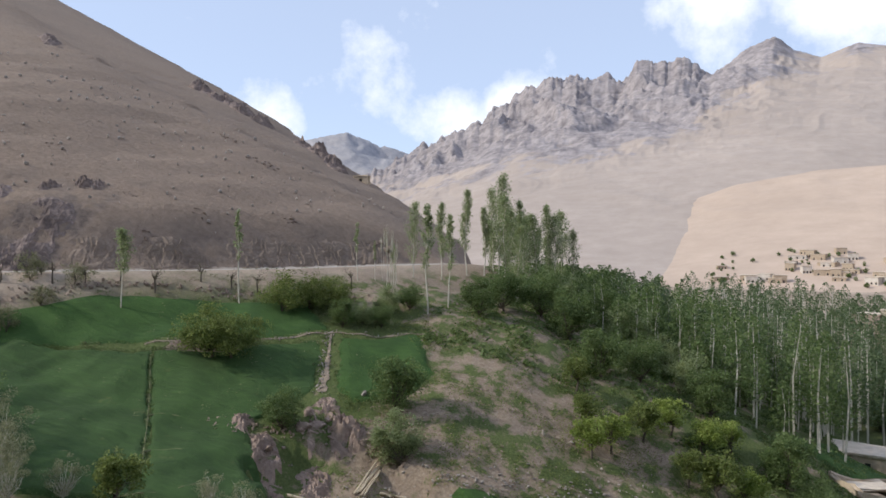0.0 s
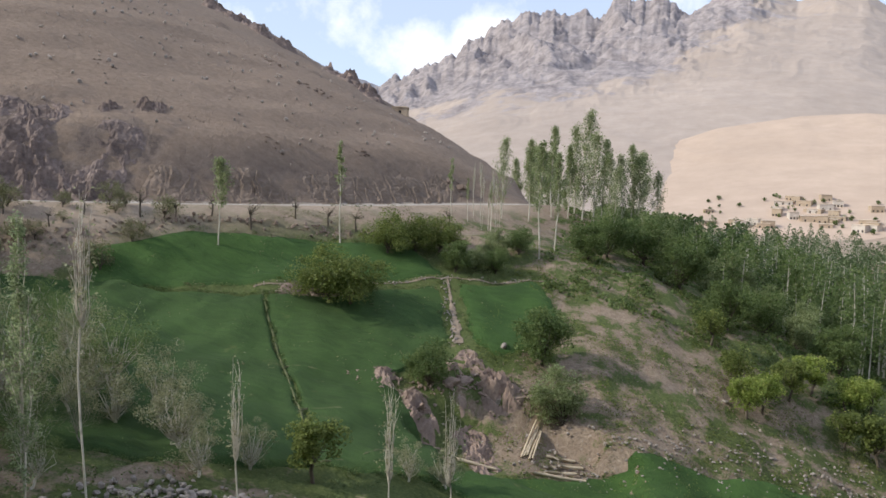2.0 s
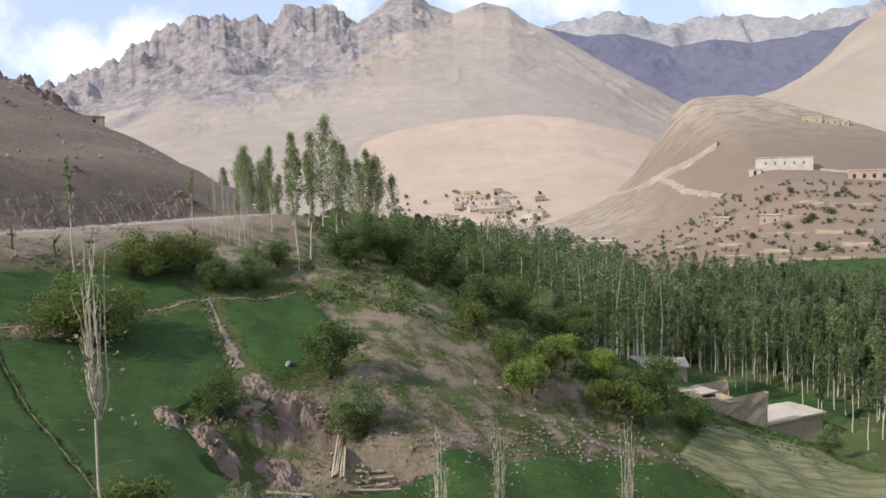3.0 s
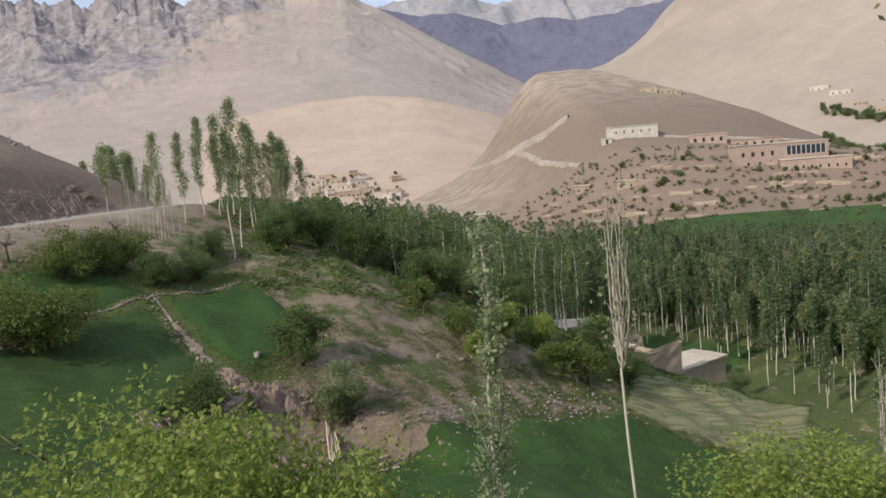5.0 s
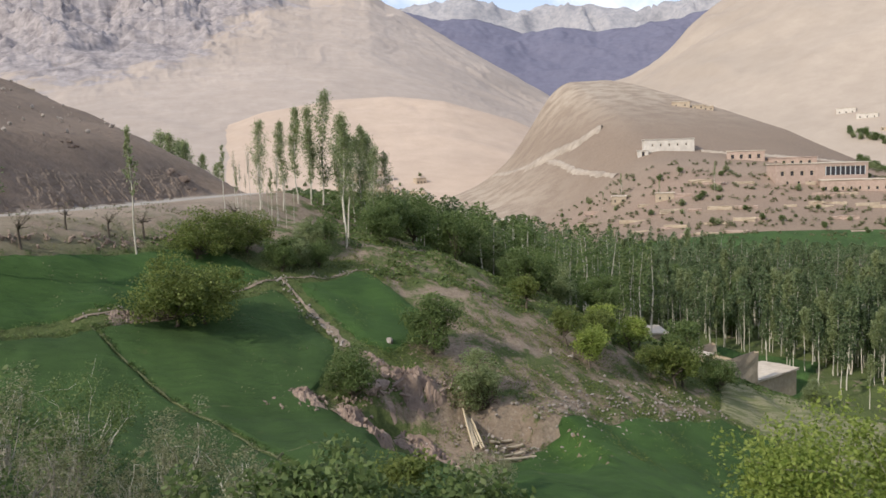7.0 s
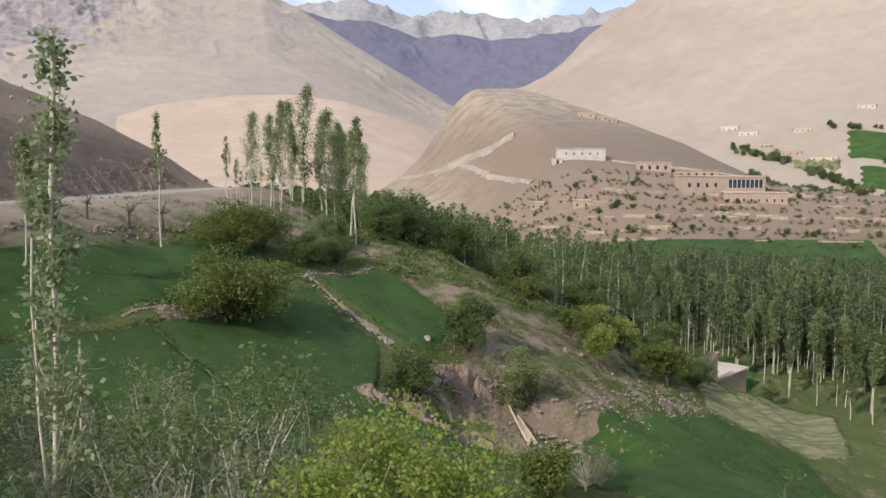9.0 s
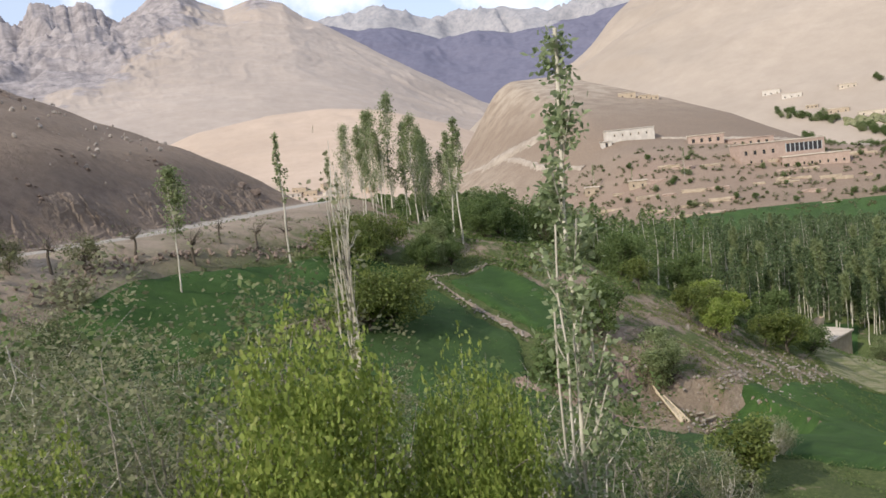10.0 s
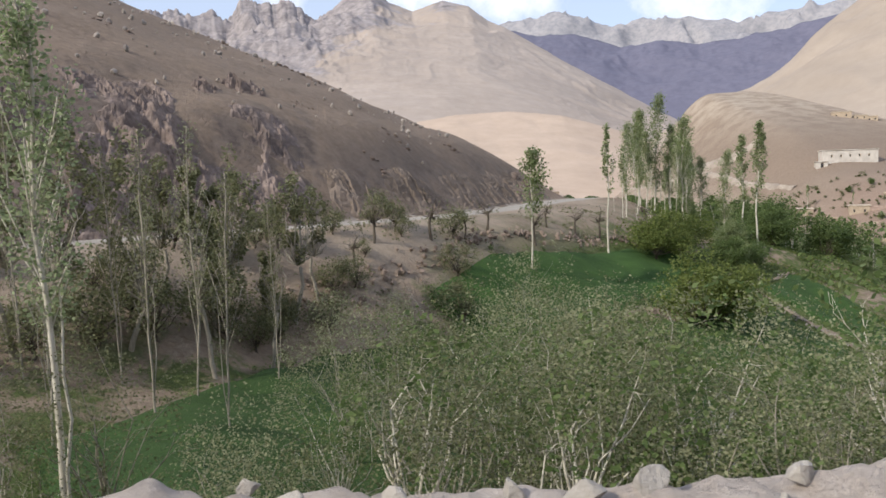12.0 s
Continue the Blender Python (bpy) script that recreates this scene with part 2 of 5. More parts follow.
LEAF_GULLY = mat_leaf("gully_leaf", (0.085, 0.135, 0.042), (0.20, 0.265, 0.10), (0.3, 0.31, 0.18), 0.5)
LEAF_BRIGHT = mat_leaf("bright_leaf", (0.165, 0.235, 0.045), (0.38, 0.45, 0.12), (0.42, 0.42, 0.15), 0.5)
LEAF_DARK = mat_leaf("orchard_leaf", (0.08, 0.125, 0.04), (0.19, 0.25, 0.09), None, 0.45)
LEAF_WILLOW = mat_leaf("willow_leaf", (0.10, 0.14, 0.036), (0.24, 0.28, 0.085), None, 0.5)
LEAF_OLIVE = mat_leaf("olive_leaf", (0.115, 0.125, 0.06), (0.26, 0.265, 0.145), None, 0.5)
LEAF_GREY = mat_leaf("dusty_leaf", (0.18, 0.19, 0.10), (0.38, 0.385, 0.235), None, 0.5)
BARK_PALE = mat_bark("pale_bark", (0.42, 0.38, 0.31), (0.66, 0.62, 0.54))
BARK_GREY = mat_bark("grey_bark", (0.2, 0.18, 0.15), (0.4, 0.36, 0.3))
BARK_DARK = mat_bark("dark_bark", (0.06, 0.05, 0.04), (0.14, 0.115, 0.09))
# ---- land ----
NEAR_X = [-400, -110, -72, -60, -45, -30, -15, 0, 60, 400]
NEAR_Y = [62, 29, 19.2, 16.2, 9.6, 5.7, 2.0, 0.0, -8, -50]
FAR_ROAD = np.array([(-400, 26, -3.6), (-200, 38, -3.2), (-120, 48, -2.8), (-95, 55.5, -2.6), (-82, 61, -2.5), (-72, 67.5, -2.45), (-66, 71, -2.45), (-60.5, 75.2, -2.45),
                     (-54, 82, -2.45), (-46, 92.5, -2.4), (-39, 102, -2.2), (-29, 112, -2.0), (-25, 122, -2.8), (-25, 140, -5), (-32, 190, -12), (-45, 260, -20)], float)
TOE, RIDGE, UPHILL = np.array((-35.44, 139.85)), np.array((-0.7235, 0.6903)), np.array((-0.2134, 0.977))
HILL = (1.9, 0.3525, 0.3212, 2.43, 121.0, 4.4)


def step(a, b, x):
    t = np.clip((x - a) / (b - a), 0, 1)
    return t * t * (3 - 2 * t)


def road_distance(x, y):
    """Distance to the far road, its height there, and the side (positive: uphill)."""
    best, zz, side = np.full(x.shape, 1e9), np.zeros(x.shape), np.zeros(x.shape)
    for a, b in zip(FAR_ROAD[:-1], FAR_ROAD[1:]):
        d = b - a
        t = np.clip(((x - a[0]) * d[0] + (y - a[1]) * d[1]) / (d[0] ** 2 + d[1] ** 2), 0, 1)
        dist = np.hypot(x - a[0] - t * d[0], y - a[1] - t * d[1])
        m = dist < best
        best = np.where(m, dist, best)
        zz = np.where(m, a[2] + t * d[2], zz)
        side = np.where(m, np.sign(d[0] * (y - a[1]) - d[1] * (x - a[0])), side)
    return best, zz, side


def ridge_place(x, y):
    """How far uphill the hill's ridge line lies, and how far along the ridge from its toe."""
    det = RIDGE[0] * UPHILL[1] - UPHILL[0] * RIDGE[1]
    bx, by = TOE[0] - x, TOE[1] - y
    return (by * RIDGE[0] - bx * RIDGE[1]) / det, (UPHILL[0] * by - UPHILL[1] * bx) / det


WAVES = {}


def waves(x, y, size, seed):
    """A cheap smooth noise of about unit height."""
    if seed not in WAVES:
        r = np.random.RandomState(seed)
        WAVES[seed] = [(*r.uniform(0, 6.28, 2), r.uniform(0.6, 1.7)) for n in range(7)]
    out = 0.0
    for a, p, k in WAVES[seed]:
        k = k * 2 * math.pi / size
        out = out + np.sin((k * math.cos(a)) * x + (k * math.sin(a)) * y + p)
    return out / 3.2


def slope_height(x, y):
    """The terraced slope between the two roads and the valley floor."""
    zp = -9.5 - 0.2 * (x + 45) - 0.24 * np.maximum(x + 15, 0)
    zp = zp + 0.38 * (np.clip(y, 57, 85) - 67) + 0.03 * np.minimum(y - 57, 0) + 0.08 * np.maximum(y - 85, 0) * (1 - step(-20, 12, x))
    zp = zp - 0.22 * np.maximum(y - 116, 0)
    floor = -31.5 + 0.045 * (np.minimum(y, 200) - 84) + 0.02 * (np.clip(y, 200, 900) - 200)
    k = 3.0
    return np.maximum(zp, floor) + k * np.exp(-np.abs(zp - floor) / k) * 0.4


def height(x, y):
    x, y = np.asarray(x, float), np.asarray(y, float)
    v = (y - np.interp(x, NEAR_X, NEAR_Y)) * 0.96
    zr = -1.65 + np.minimum(0, (x + 45) * 0.018)
    z = slope_height(x, y)
    # the hill with houses across the valley
    rise = step(0, 1, (x - 0.36 * y + 18) / 70) * (17 + 0.18 * np.maximum(y - 210, 0) + 0.05 * np.minimum(x - 160, 100))
    bearing, reach = np.degrees(np.arctan2(x + 56.7, y - 14.8)), np.hypot(x + 56.7, y - 14.8)
    rise = rise * (1 + (np.interp(bearing, (27, 30, 33, 36, 39, 42, 46, 50, 55), (1.0, 1.13, 1.13, 1.14, 1.1, 1.05, 0.94, 0.7, 0.3)) - 1) * step(310, 380, reach))
    z = z + (rise + 3 * step(100, 140, x)) * step(190, 290, 0.478 * x + 0.878 * y) * (1 - step(450, 620, y)) * (1 - 0.75 * step(238, 330, x))
    z = z + 8 * np.exp(-((x - 0.36 * y + 8) / 22) ** 2) * step(255, 330, y) * (1 - step(480, 620, y))
    # the eroded hollow below the fields
    hollow = np.hypot((x + 22.5) / 8.5, (y - 55.5) / 6.2) + 0.12 * waves(x, y, 3.5, 15)
    z = z - 1.9 * (1 - step(0.78, 1.04, hollow))
    z = z + (0.25 * waves(x, y, 9, 3) + 0.1 * waves(x, y, 3.1, 4)) * (1 - step(130, 180, y))
    # a level cut into the slope for the mud hut and its yard
    pad = step(1.25, 0.8, np.hypot((x - 29) / 12.5, (y - 88.5) / 6.5))
    z = z + (np.minimum(z, np.clip(-30.4 + 0.4 * (33 - x), -31.6, -24.2)) - z) * pad
    # far road and the spur above it
    d, zroad, side = road_distance(x, y)
    w, s = ridge_place(x, y)
    top = np.where(s > 0, HILL[0] + HILL[1] * np.minimum(s, HILL[4]) + HILL[2] * np.maximum(s - HILL[4], 0), HILL[0] + 1.0 * s)
    u = np.maximum(d - 2.6, 0) / (np.maximum(d - 2.6, 0) + np.maximum(w, 0) + 0.01)
    foot = zroad + HILL[5] * step(1.2, 10.5, d) * step(-6, 30, s)
    face = foot + (top - foot) * (1 - (1 - u) ** HILL[3])
    face = np.where(w < 0, top + 0.33 * w, face)
    face = face + 0.25 * waves(x, y, 13, 8) * step(3, 9, d) + 0.5 * waves(x, y, 45, 9) * step(8, 30, d)
    hill = (side > 0) & (s > -9)
    low = np.where(d < 2.2, zroad, zroad + (z - zroad) * step(2.2, 13, d))
    z = np.where(hill, np.maximum(np.where(d < 2.4, zroad, face), np.minimum(low, zroad) - 0.02), np.where((y < 150), low, np.maximum(low, z)))
    # near road, its bank and the cut behind it
    edge = 2.5 + 0.4 * step(-59, -66, x)
    bank = zr - 0.72 * (v - edge) + 0.5 * waves(x, y, 7, 5) * step(0, 5, v - edge)
    z = np.where(v > edge, np.maximum(z, bank), zr)
    z = np.where(v < -4.2, zr + 0.75 * np.minimum(-v - 4.2, 60) + 0.8 * waves(x, y, 11, 6) * step(4.2, 9, -v), z)
    return z
# ---- end land ----
# ---- the ground, one sheet to the horizon ----
def spread(lo, hi, stepsize, left, right, n):
    """Even steps from lo to hi, then growing steps out to left and right."""
    mid = np.arange(lo, hi + 1e-6, stepsize)
    g = np.linspace(0, 1, n + 1)[1:] ** 2.6
    return np.concatenate([lo + (left - lo) * g[::-1], mid, hi + (right - hi) * g])


def mesh_object(name, verts, faces, material, attrs=None, smooth=True):
    me = bpy.data.meshes.new(name)
    me.from_pydata([tuple(v) for v in verts], [], [tuple(f) for f in faces])
    for key, values in (attrs or {}).items():
        a = me.attributes.new(key, "FLOAT", "POINT")
        a.data.foreach_set("value", np.asarray(values, np.float32))
    if smooth:
        me.polygons.foreach_set("use_smooth", np.ones(len(me.polygons), bool))
    me.materials.append(material)
    me.update()
    return new(name, me)


def grid_faces(nx, ny):
    i = np.arange(nx * ny).reshape(ny, nx)
    return np.stack([i[:-1, :-1], i[:-1, 1:], i[1:, 1:], i[1:, :-1]], -1).reshape(-1, 4)


gx, gy = spread(-125, 70, 0.75, -4600, 4600, 60), spread(12, 128, 0.75, -4600, 4600, 62)
gx = np.concatenate([gx[gx <= 70], np.arange(73.0, 330, 3.0), gx[gx > 332]])
gy = np.concatenate([gy[gy <= 128], np.arange(131.0, 560, 3.5), gy[gy > 562]])
X, Y = np.meshgrid(gx, gy)
Z = height(X, Y)
dist_road, z_road, side_road = road_distance(X, Y)
along = ridge_place(X, Y)[1]
v_near = (Y - np.interp(X, NEAR_X, NEAR_Y)) * 0.96
on_hill = ((side_road > 0) & (along > -9) & (dist_road > 1.8)).astype(float)
hill_share = np.clip(on_hill + step(120, 190, Y) * step(10, 120, X + 0.2 * Y), 0, 1)
hill_share = np.where(v_near < -4.4, 1, hill_share)
rocky = np.where(on_hill > 0, np.clip(1.15 - (dist_road - 3) / np.where(X < -66, 16, 5), 0.1, 1), 0)
verge = (1 - on_hill) * step(12, 6, dist_road) * step(-25, -35, X)
hill_share = np.clip(hill_share + 0.65 * verge, 0, 1)
grass = 0.55 + 0.25 * step(-20, 30, X) - 0.35 * np.exp(-((X + 22) / 11) ** 2 - ((Y - 59) / 6) ** 2) - 0.4 * np.exp(-((dist_road) / 9) ** 2)
grass = grass - 0.25 * np.exp(-((X + 8) / 9) ** 2 - ((Y - 74) / 5) ** 2) + 0.2 * step(40, 20, Y)
grass = grass + 0.35 * step(-66, -60, X) * step(-22, -27, X) * step(42, 46, Y) * step(84, 78, Y)
grass = grass - 0.3 * step(-58, -64, X) * step(52, 58, Y)
grass = grass + 0.45 * np.exp(-((X + 24) / 12) ** 2 - ((Y - 41) / 7) ** 2)
grass = np.where(v_near < 5, 0.0, grass)
road = np.maximum(step(2.6, 1.9, dist_road), step(4.9, 4.3, np.abs(v_near + 0.6)))
band = Y - 262 + 0.62 * (X - 105)
sand = 0.2 * np.exp(-((band + 4) / 26) ** 2) * step(75, 110, X) * step(250, 205, X) + 0.75 * step(40, -25, X - 0.36 * Y) * step(250, 320, Y) * step(-20, 20, X)
# last term paints the crest paler, as sunlit above a cloud shadow
sand = sand + 0.5 * verge + 0.8 * step(8, 45, Z) * step(200, 260, Y) * step(50, 120, X)
rosy = 0.75 * np.exp(-((band + 16) / 22) ** 2) * step(75, 110, X) * step(250, 205, X) * np.clip(0.8 + 0.5 * waves(X, Y, 40, 97), 0, 1)
ground = mesh_object("ground", np.stack([X, Y, Z], -1).reshape(-1, 3), grid_faces(len(gx), len(gy)), GROUND,
                     {"grass": grass.ravel(), "hill": hill_share.ravel(), "rocky": rocky.ravel(), "road": road.ravel(), "sand": np.clip(sand, 0, 1).ravel(), "rosy": rosy.ravel()})
tagged(ground, "stony earth slope with dry grass and gravel roads", "ground", kind="structure")


# ---- mountains ----
EYE_X, EYE_Y = -30.0, 6.0


def fractal(x, y, size, octaves, seed, ridged=False):
    out, amp, total = np.zeros(x.shape), 1.0, 0.0
    for o in range(octaves):
        n = waves(x, y, size, seed + o)
        n = 1 - 2 * np.abs(n) if ridged else n
        out, total = out + amp * n, total + amp
        amp, size = amp * 0.52, size * 0.47
    return out / total


LANDS = {}


def surface(name, bearing, r):
    """Place and height on a mountain's flank, r metres out at a bearing in degrees."""
    az, foot, top, t, z = LANDS[name]
    c = np.interp(bearing, az, np.arange(len(az)))
    far = np.interp(bearing, az, top)
    row = np.interp((r - foot) / (far - foot), t, np.arange(len(t)))
    i, j = int(row), int(round(c))
    zz = z[i, j] + (z[min(i + 1, len(t) - 1), j] - z[i, j]) * (row - i)
    return EYE_X + r * math.sin(radians(bearing)), EYE_Y + r * math.cos(radians(bearing)), float(zz)


def mountain(name, label, ridge, foot, far, foot_z, material, rough, sharp, bend=1.35, n_az=420, n_r=110, rock_line=((-90, 0.5), (90, 0.5)), crag_to=200.0, jag=0.0):
    """A range seen from the valley: ridge holds pairs of bearing in degrees and slope of the skyline; rock_line the slope above which bare rock begins."""
    az = np.linspace(ridge[0][0], ridge[-1][0], n_az)
    sky = np.interp(az, [a for a, _ in ridge], [e for _, e in ridge])
    if jag:
        sky = sky + jag * (1 - step(2, 8, az)) * sum(0.6 ** k * (1 - 2 * np.abs(waves(az, az * 0, 2.4 * 0.5 ** k, 140 + k))) for k in range(4))
    half = n_az // 9
    soft = np.convolve(np.pad(sky, half, mode="edge"), np.hanning(2 * half + 1) / np.hanning(2 * half + 1).sum(), mode="valid")
    t = np.linspace(0, 1.12, n_r)
    A, T = np.meshgrid(np.radians(az), t)
    top = np.interp(az, np.linspace(az[0], az[-1], len(far)), far)
    R = foot + (top[None, :] - foot) * T
    x, y = EYE_X + R * np.sin(A), EYE_Y + R * np.cos(A)
    keen = np.clip(T, 0, 1) ** 4
    crest = (soft[None, :] * (1 - keen) + sky[None, :] * keen) * top[None, :]
    up = np.where(T < 1, T ** bend, 1 - (T - 1) * 4.0)
    big = fractal(x + 60 * waves(x, y, 300, 77), y + 60 * waves(x, y, 260, 78), 520, 6, 20, True)
    bumps = big * rough * np.clip(T * 1.25, 0, 1) ** 1.4
    calm = 1 - 0.85 * step(crag_to - 6, crag_to + 4, np.degrees(A))
    craggy = np.clip(T * 1.8 - 0.7, 0, 1) * calm
    bare_rock = np.clip(((foot_z + (crest - foot_z) * up) / R - np.interp(az, [a for a, _ in rock_line], [e for _, e in rock_line])[None, :]) * 14 + 0.5, 0, 1)
    bumps = bumps * (0.45 + 0.55 * calm) * (0.4 + 0.6 * bare_rock)
    bumps = bumps + fractal(x + 25 * waves(x, y, 80, 79), y, 95, 5, 40, True) * sharp * craggy
    hold = np.where(np.abs(T - 1) < 0.06, 0.4, 1.0)
    z = foot_z + (crest - foot_z) * up + bumps * hold
    LANDS[name] = (az, foot, top, t, z)
    slope = z / R
    line = np.interp(az, [a for a, _ in rock_line], [e for _, e in rock_line])
    rock = np.clip((slope - line[None, :]) * 14 + 0.5, 0, 1)
    ob = mesh_object(name, np.stack([x, y, z], -1).reshape(-1, 3), grid_faces(n_az, n_r), material, {"rock": rock.ravel()})
    return tagged(ob, label, "mountain", kind="structure")


# sand kept darker and mauve: cloud shade on the mountain, put into its colour
SAND_ROCK = mat_mountain("sandy_mountain", (0.38, 0.315, 0.27), (0.47, 0.395, 0.345), (0.17, 0.15, 0.155), (0.37, 0.33, 0.325), 0.7)
# same sand made lighter and warmer: sunlight on the fan, put into the colour
SUNLIT_SAND = mat_mountain("sunlit_fan_sand", (0.46, 0.355, 0.28), (0.56, 0.44, 0.35), (0.42, 0.34, 0.27), (0.52, 0.43, 0.34), 0.2)
SAND_ONLY = mat_mountain("sand_slope", (0.37, 0.305, 0.25), (0.45, 0.375, 0.31), (0.40, 0.33, 0.27), (0.5, 0.42, 0.34), 0.2)
# dark blue base colour: the cloud shadow on this range is painted in
CLOUD_SHADED = mat_mountain("cloud_shaded_mountain", (0.15, 0.148, 0.205), (0.175, 0.172, 0.232), (0.13, 0.128, 0.18), (0.165, 0.162, 0.22), 0.3)
# pale grey base colours stand in for haze over the farthest ridges
HAZY_ROCK = mat_mountain("distant_mountain", (0.36, 0.34, 0.34), (0.45, 0.42, 0.41), (0.26, 0.26, 0.28), (0.38, 0.36, 0.37), 0.6)
mountain("mountain_rocky", "bare sandy mountain with a jagged grey rock crest",
         [(-26, 0.03), (-19.2, 0.102), (-16.4, 0.127), (-11.9, 0.17), (-8.4, 0.203), (-5.4, 0.22), (-2.7, 0.212), (-0.2, 0.231), (1.3, 0.226), (2.8, 0.228), (4.6, 0.211), (6.6, 0.235),
          (8.4, 0.25), (9.6, 0.233), (11.2, 0.222), (13.4, 0.233), (15.2, 0.226), (16.5, 0.208), (17.6, 0.2), (21.4, 0.159), (25.2, 0.119), (27.8, 0.09), (32, 0.05), (40, 0.02)],
         430, (1750, 1800, 1750, 1700, 1500, 1100), -26, SAND_ROCK, 26, 13, 1.3, 700, 170, ((-26, 0.06), (-15, 0.085), (-5, 0.11), (2, 0.135), (5, 0.17), (9, 0.215), (13, 0.222), (18, 0.23), (40, 0.3)), 9.0, 0.0035)
mountain("mountain_fan", "broad smooth fan of sand, coloured lighter and warmer as sunlit", [(-6, -0.03), (-3, 0.0), (0, 0.027), (3.6, 0.058), (7.2, 0.08), (12.4, 0.094), (16.1, 0.097), (20, 0.09), (25, 0.062), (30, 0.02), (36, -0.02)],
         430, (760, 800, 760), -26, SUNLIT_SAND, 5, 1, 1.25, 200, 60)
mountain("mountain_slate", "far mountain range with cloud shadow painted in dark blue", [(14, 0.15), (17.6, 0.2), (20.4, 0.187), (23.2, 0.186), (26.3, 0.166), (28.8, 0.173), (31.5, 0.163), (34.6, 0.17), (38.1, 0.178), (44, 0.19), (52, 0.19)],
         1700, (2500, 2500), 20, CLOUD_SHADED, 16, 3, 0.9, 300, 70, ((-90, 0.1), (90, 0.1)))
mountain("mountain_pale", "mountains on the horizon, haze put into their pale colour", [(10, 0.16), (17.7, 0.204), (20.5, 0.21), (22.8, 0.217), (24.7, 0.2), (28.5, 0.2), (30.6, 0.196), (34.1, 0.188), (37.4, 0.198), (39.5, 0.197), (50, 0.21), (75, 0.2)],
         2600, (3400, 3400), 20, HAZY_ROCK, 50, 10, 0.9, 260, 50, ((-90, 0.1), (90, 0.1)))
mountain("mountain_sand", "smooth pale sand-coloured mountain flank", [(24, 0.02), (28, 0.07), (31.1, 0.098), (33.5, 0.109), (35.6, 0.133), (38.1, 0.175), (42, 0.225), (50, 0.29), (62, 0.33), (90, 0.30), (120, 0.2)],
         520, (900, 1300, 1600, 1700), -22, SAND_ONLY, 20, 3, 1.15, 300, 90)
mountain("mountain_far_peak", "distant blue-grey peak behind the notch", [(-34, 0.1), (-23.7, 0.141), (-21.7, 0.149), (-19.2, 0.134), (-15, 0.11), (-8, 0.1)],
         1900, (2600, 2600), 20, HAZY_ROCK, 30, 8, 0.9, 140, 50, ((-90, 0.1), (90, 0.1)))
# ---- plants ----
class Shape:
    """Collects tubes and leaves as plain arrays."""

    def __init__(self, seed):
        self.v, self.f, self.n, self.r = [], [], 0, np.random.RandomState(seed)

    def tube(self, pts, radii, sides=5):
        pts, k = np.asarray(pts, float), len(pts)
        a = np.arange(sides) * 2 * math.pi / sides
        d = np.gradient(pts, axis=0)
        d /= np.linalg.norm(d, axis=1)[:, None] + 1e-9
        ref = np.where(np.abs(d[:, :1]) > 0.9, np.array([[0.0, 1, 0]]), np.array([[1.0, 0, 0]]))
        u = np.cross(d, ref)
        u /= np.linalg.norm(u, axis=1)[:, None]
        w = np.cross(d, u)
        ring = pts[:, None] + np.asarray(radii)[:, None, None] * (np.cos(a)[None, :, None] * u[:, None] + np.sin(a)[None, :, None] * w[:, None])
        self.v.append(ring.reshape(-1, 3))
        i = self.n + np.arange(k * sides).reshape(k, sides)
        j = np.roll(i, -1, 1)
        self.f += np.stack([i[:-1], j[:-1], j[1:], i[1:]], -1).reshape(-1, 4).tolist()
        self.n += k * sides

    def leaves(self, centres, size, droop=0.0):
        c = np.asarray(centres, float)
        n = len(c)
        if not n:
            return
        a = self.r.normal(size=(n, 3))
        a[:, 2] = a[:, 2] * 0.6 - droop
        a /= np.linalg.norm(a, axis=1)[:, None]
        b = np.cross(a, self.r.normal(size=(n, 3)))
        b /= np.linalg.norm(b, axis=1)[:, None]
        s = size * self.r.uniform(0.6, 1.35, (n, 1))
        q = np.stack([c - a * s * 0.5, c + b * s * 0.33, c + a * s * 0.6, c - b * s * 0.33], 1)
        self.v.append(q.reshape(-1, 3))
        self.f += (self.n + np.arange(n * 4).reshape(n, 4)).tolist()
        self.n += n * 4

    def mesh(self, name, material, smooth=True):
        me = bpy.data.meshes.new(name)
        me.from_pydata(np.concatenate(self.v).tolist(), [], self.f)
        me.polygons.foreach_set("use_smooth", np.full(len(me.polygons), smooth))
        me.materials.append(material)
        return me


def empty(name):
    return new(name)


def under(name, me, parent, label=""):
    ob = new(name, me)
    ob.parent = parent
    return tagged(ob, label)


def bend(r, base, tip, n, wobble):
    t = np.linspace(0, 1, n)[:, None]
    p = np.asarray(base) * (1 - t) + np.asarray(tip) * t
    off = np.cumsum(r.normal(size=(n, 3)), 0) * wobble
    off -= off[0] + (off[-1] - off[0]) * t * 0.5
    off[0] = 0
    return p + off


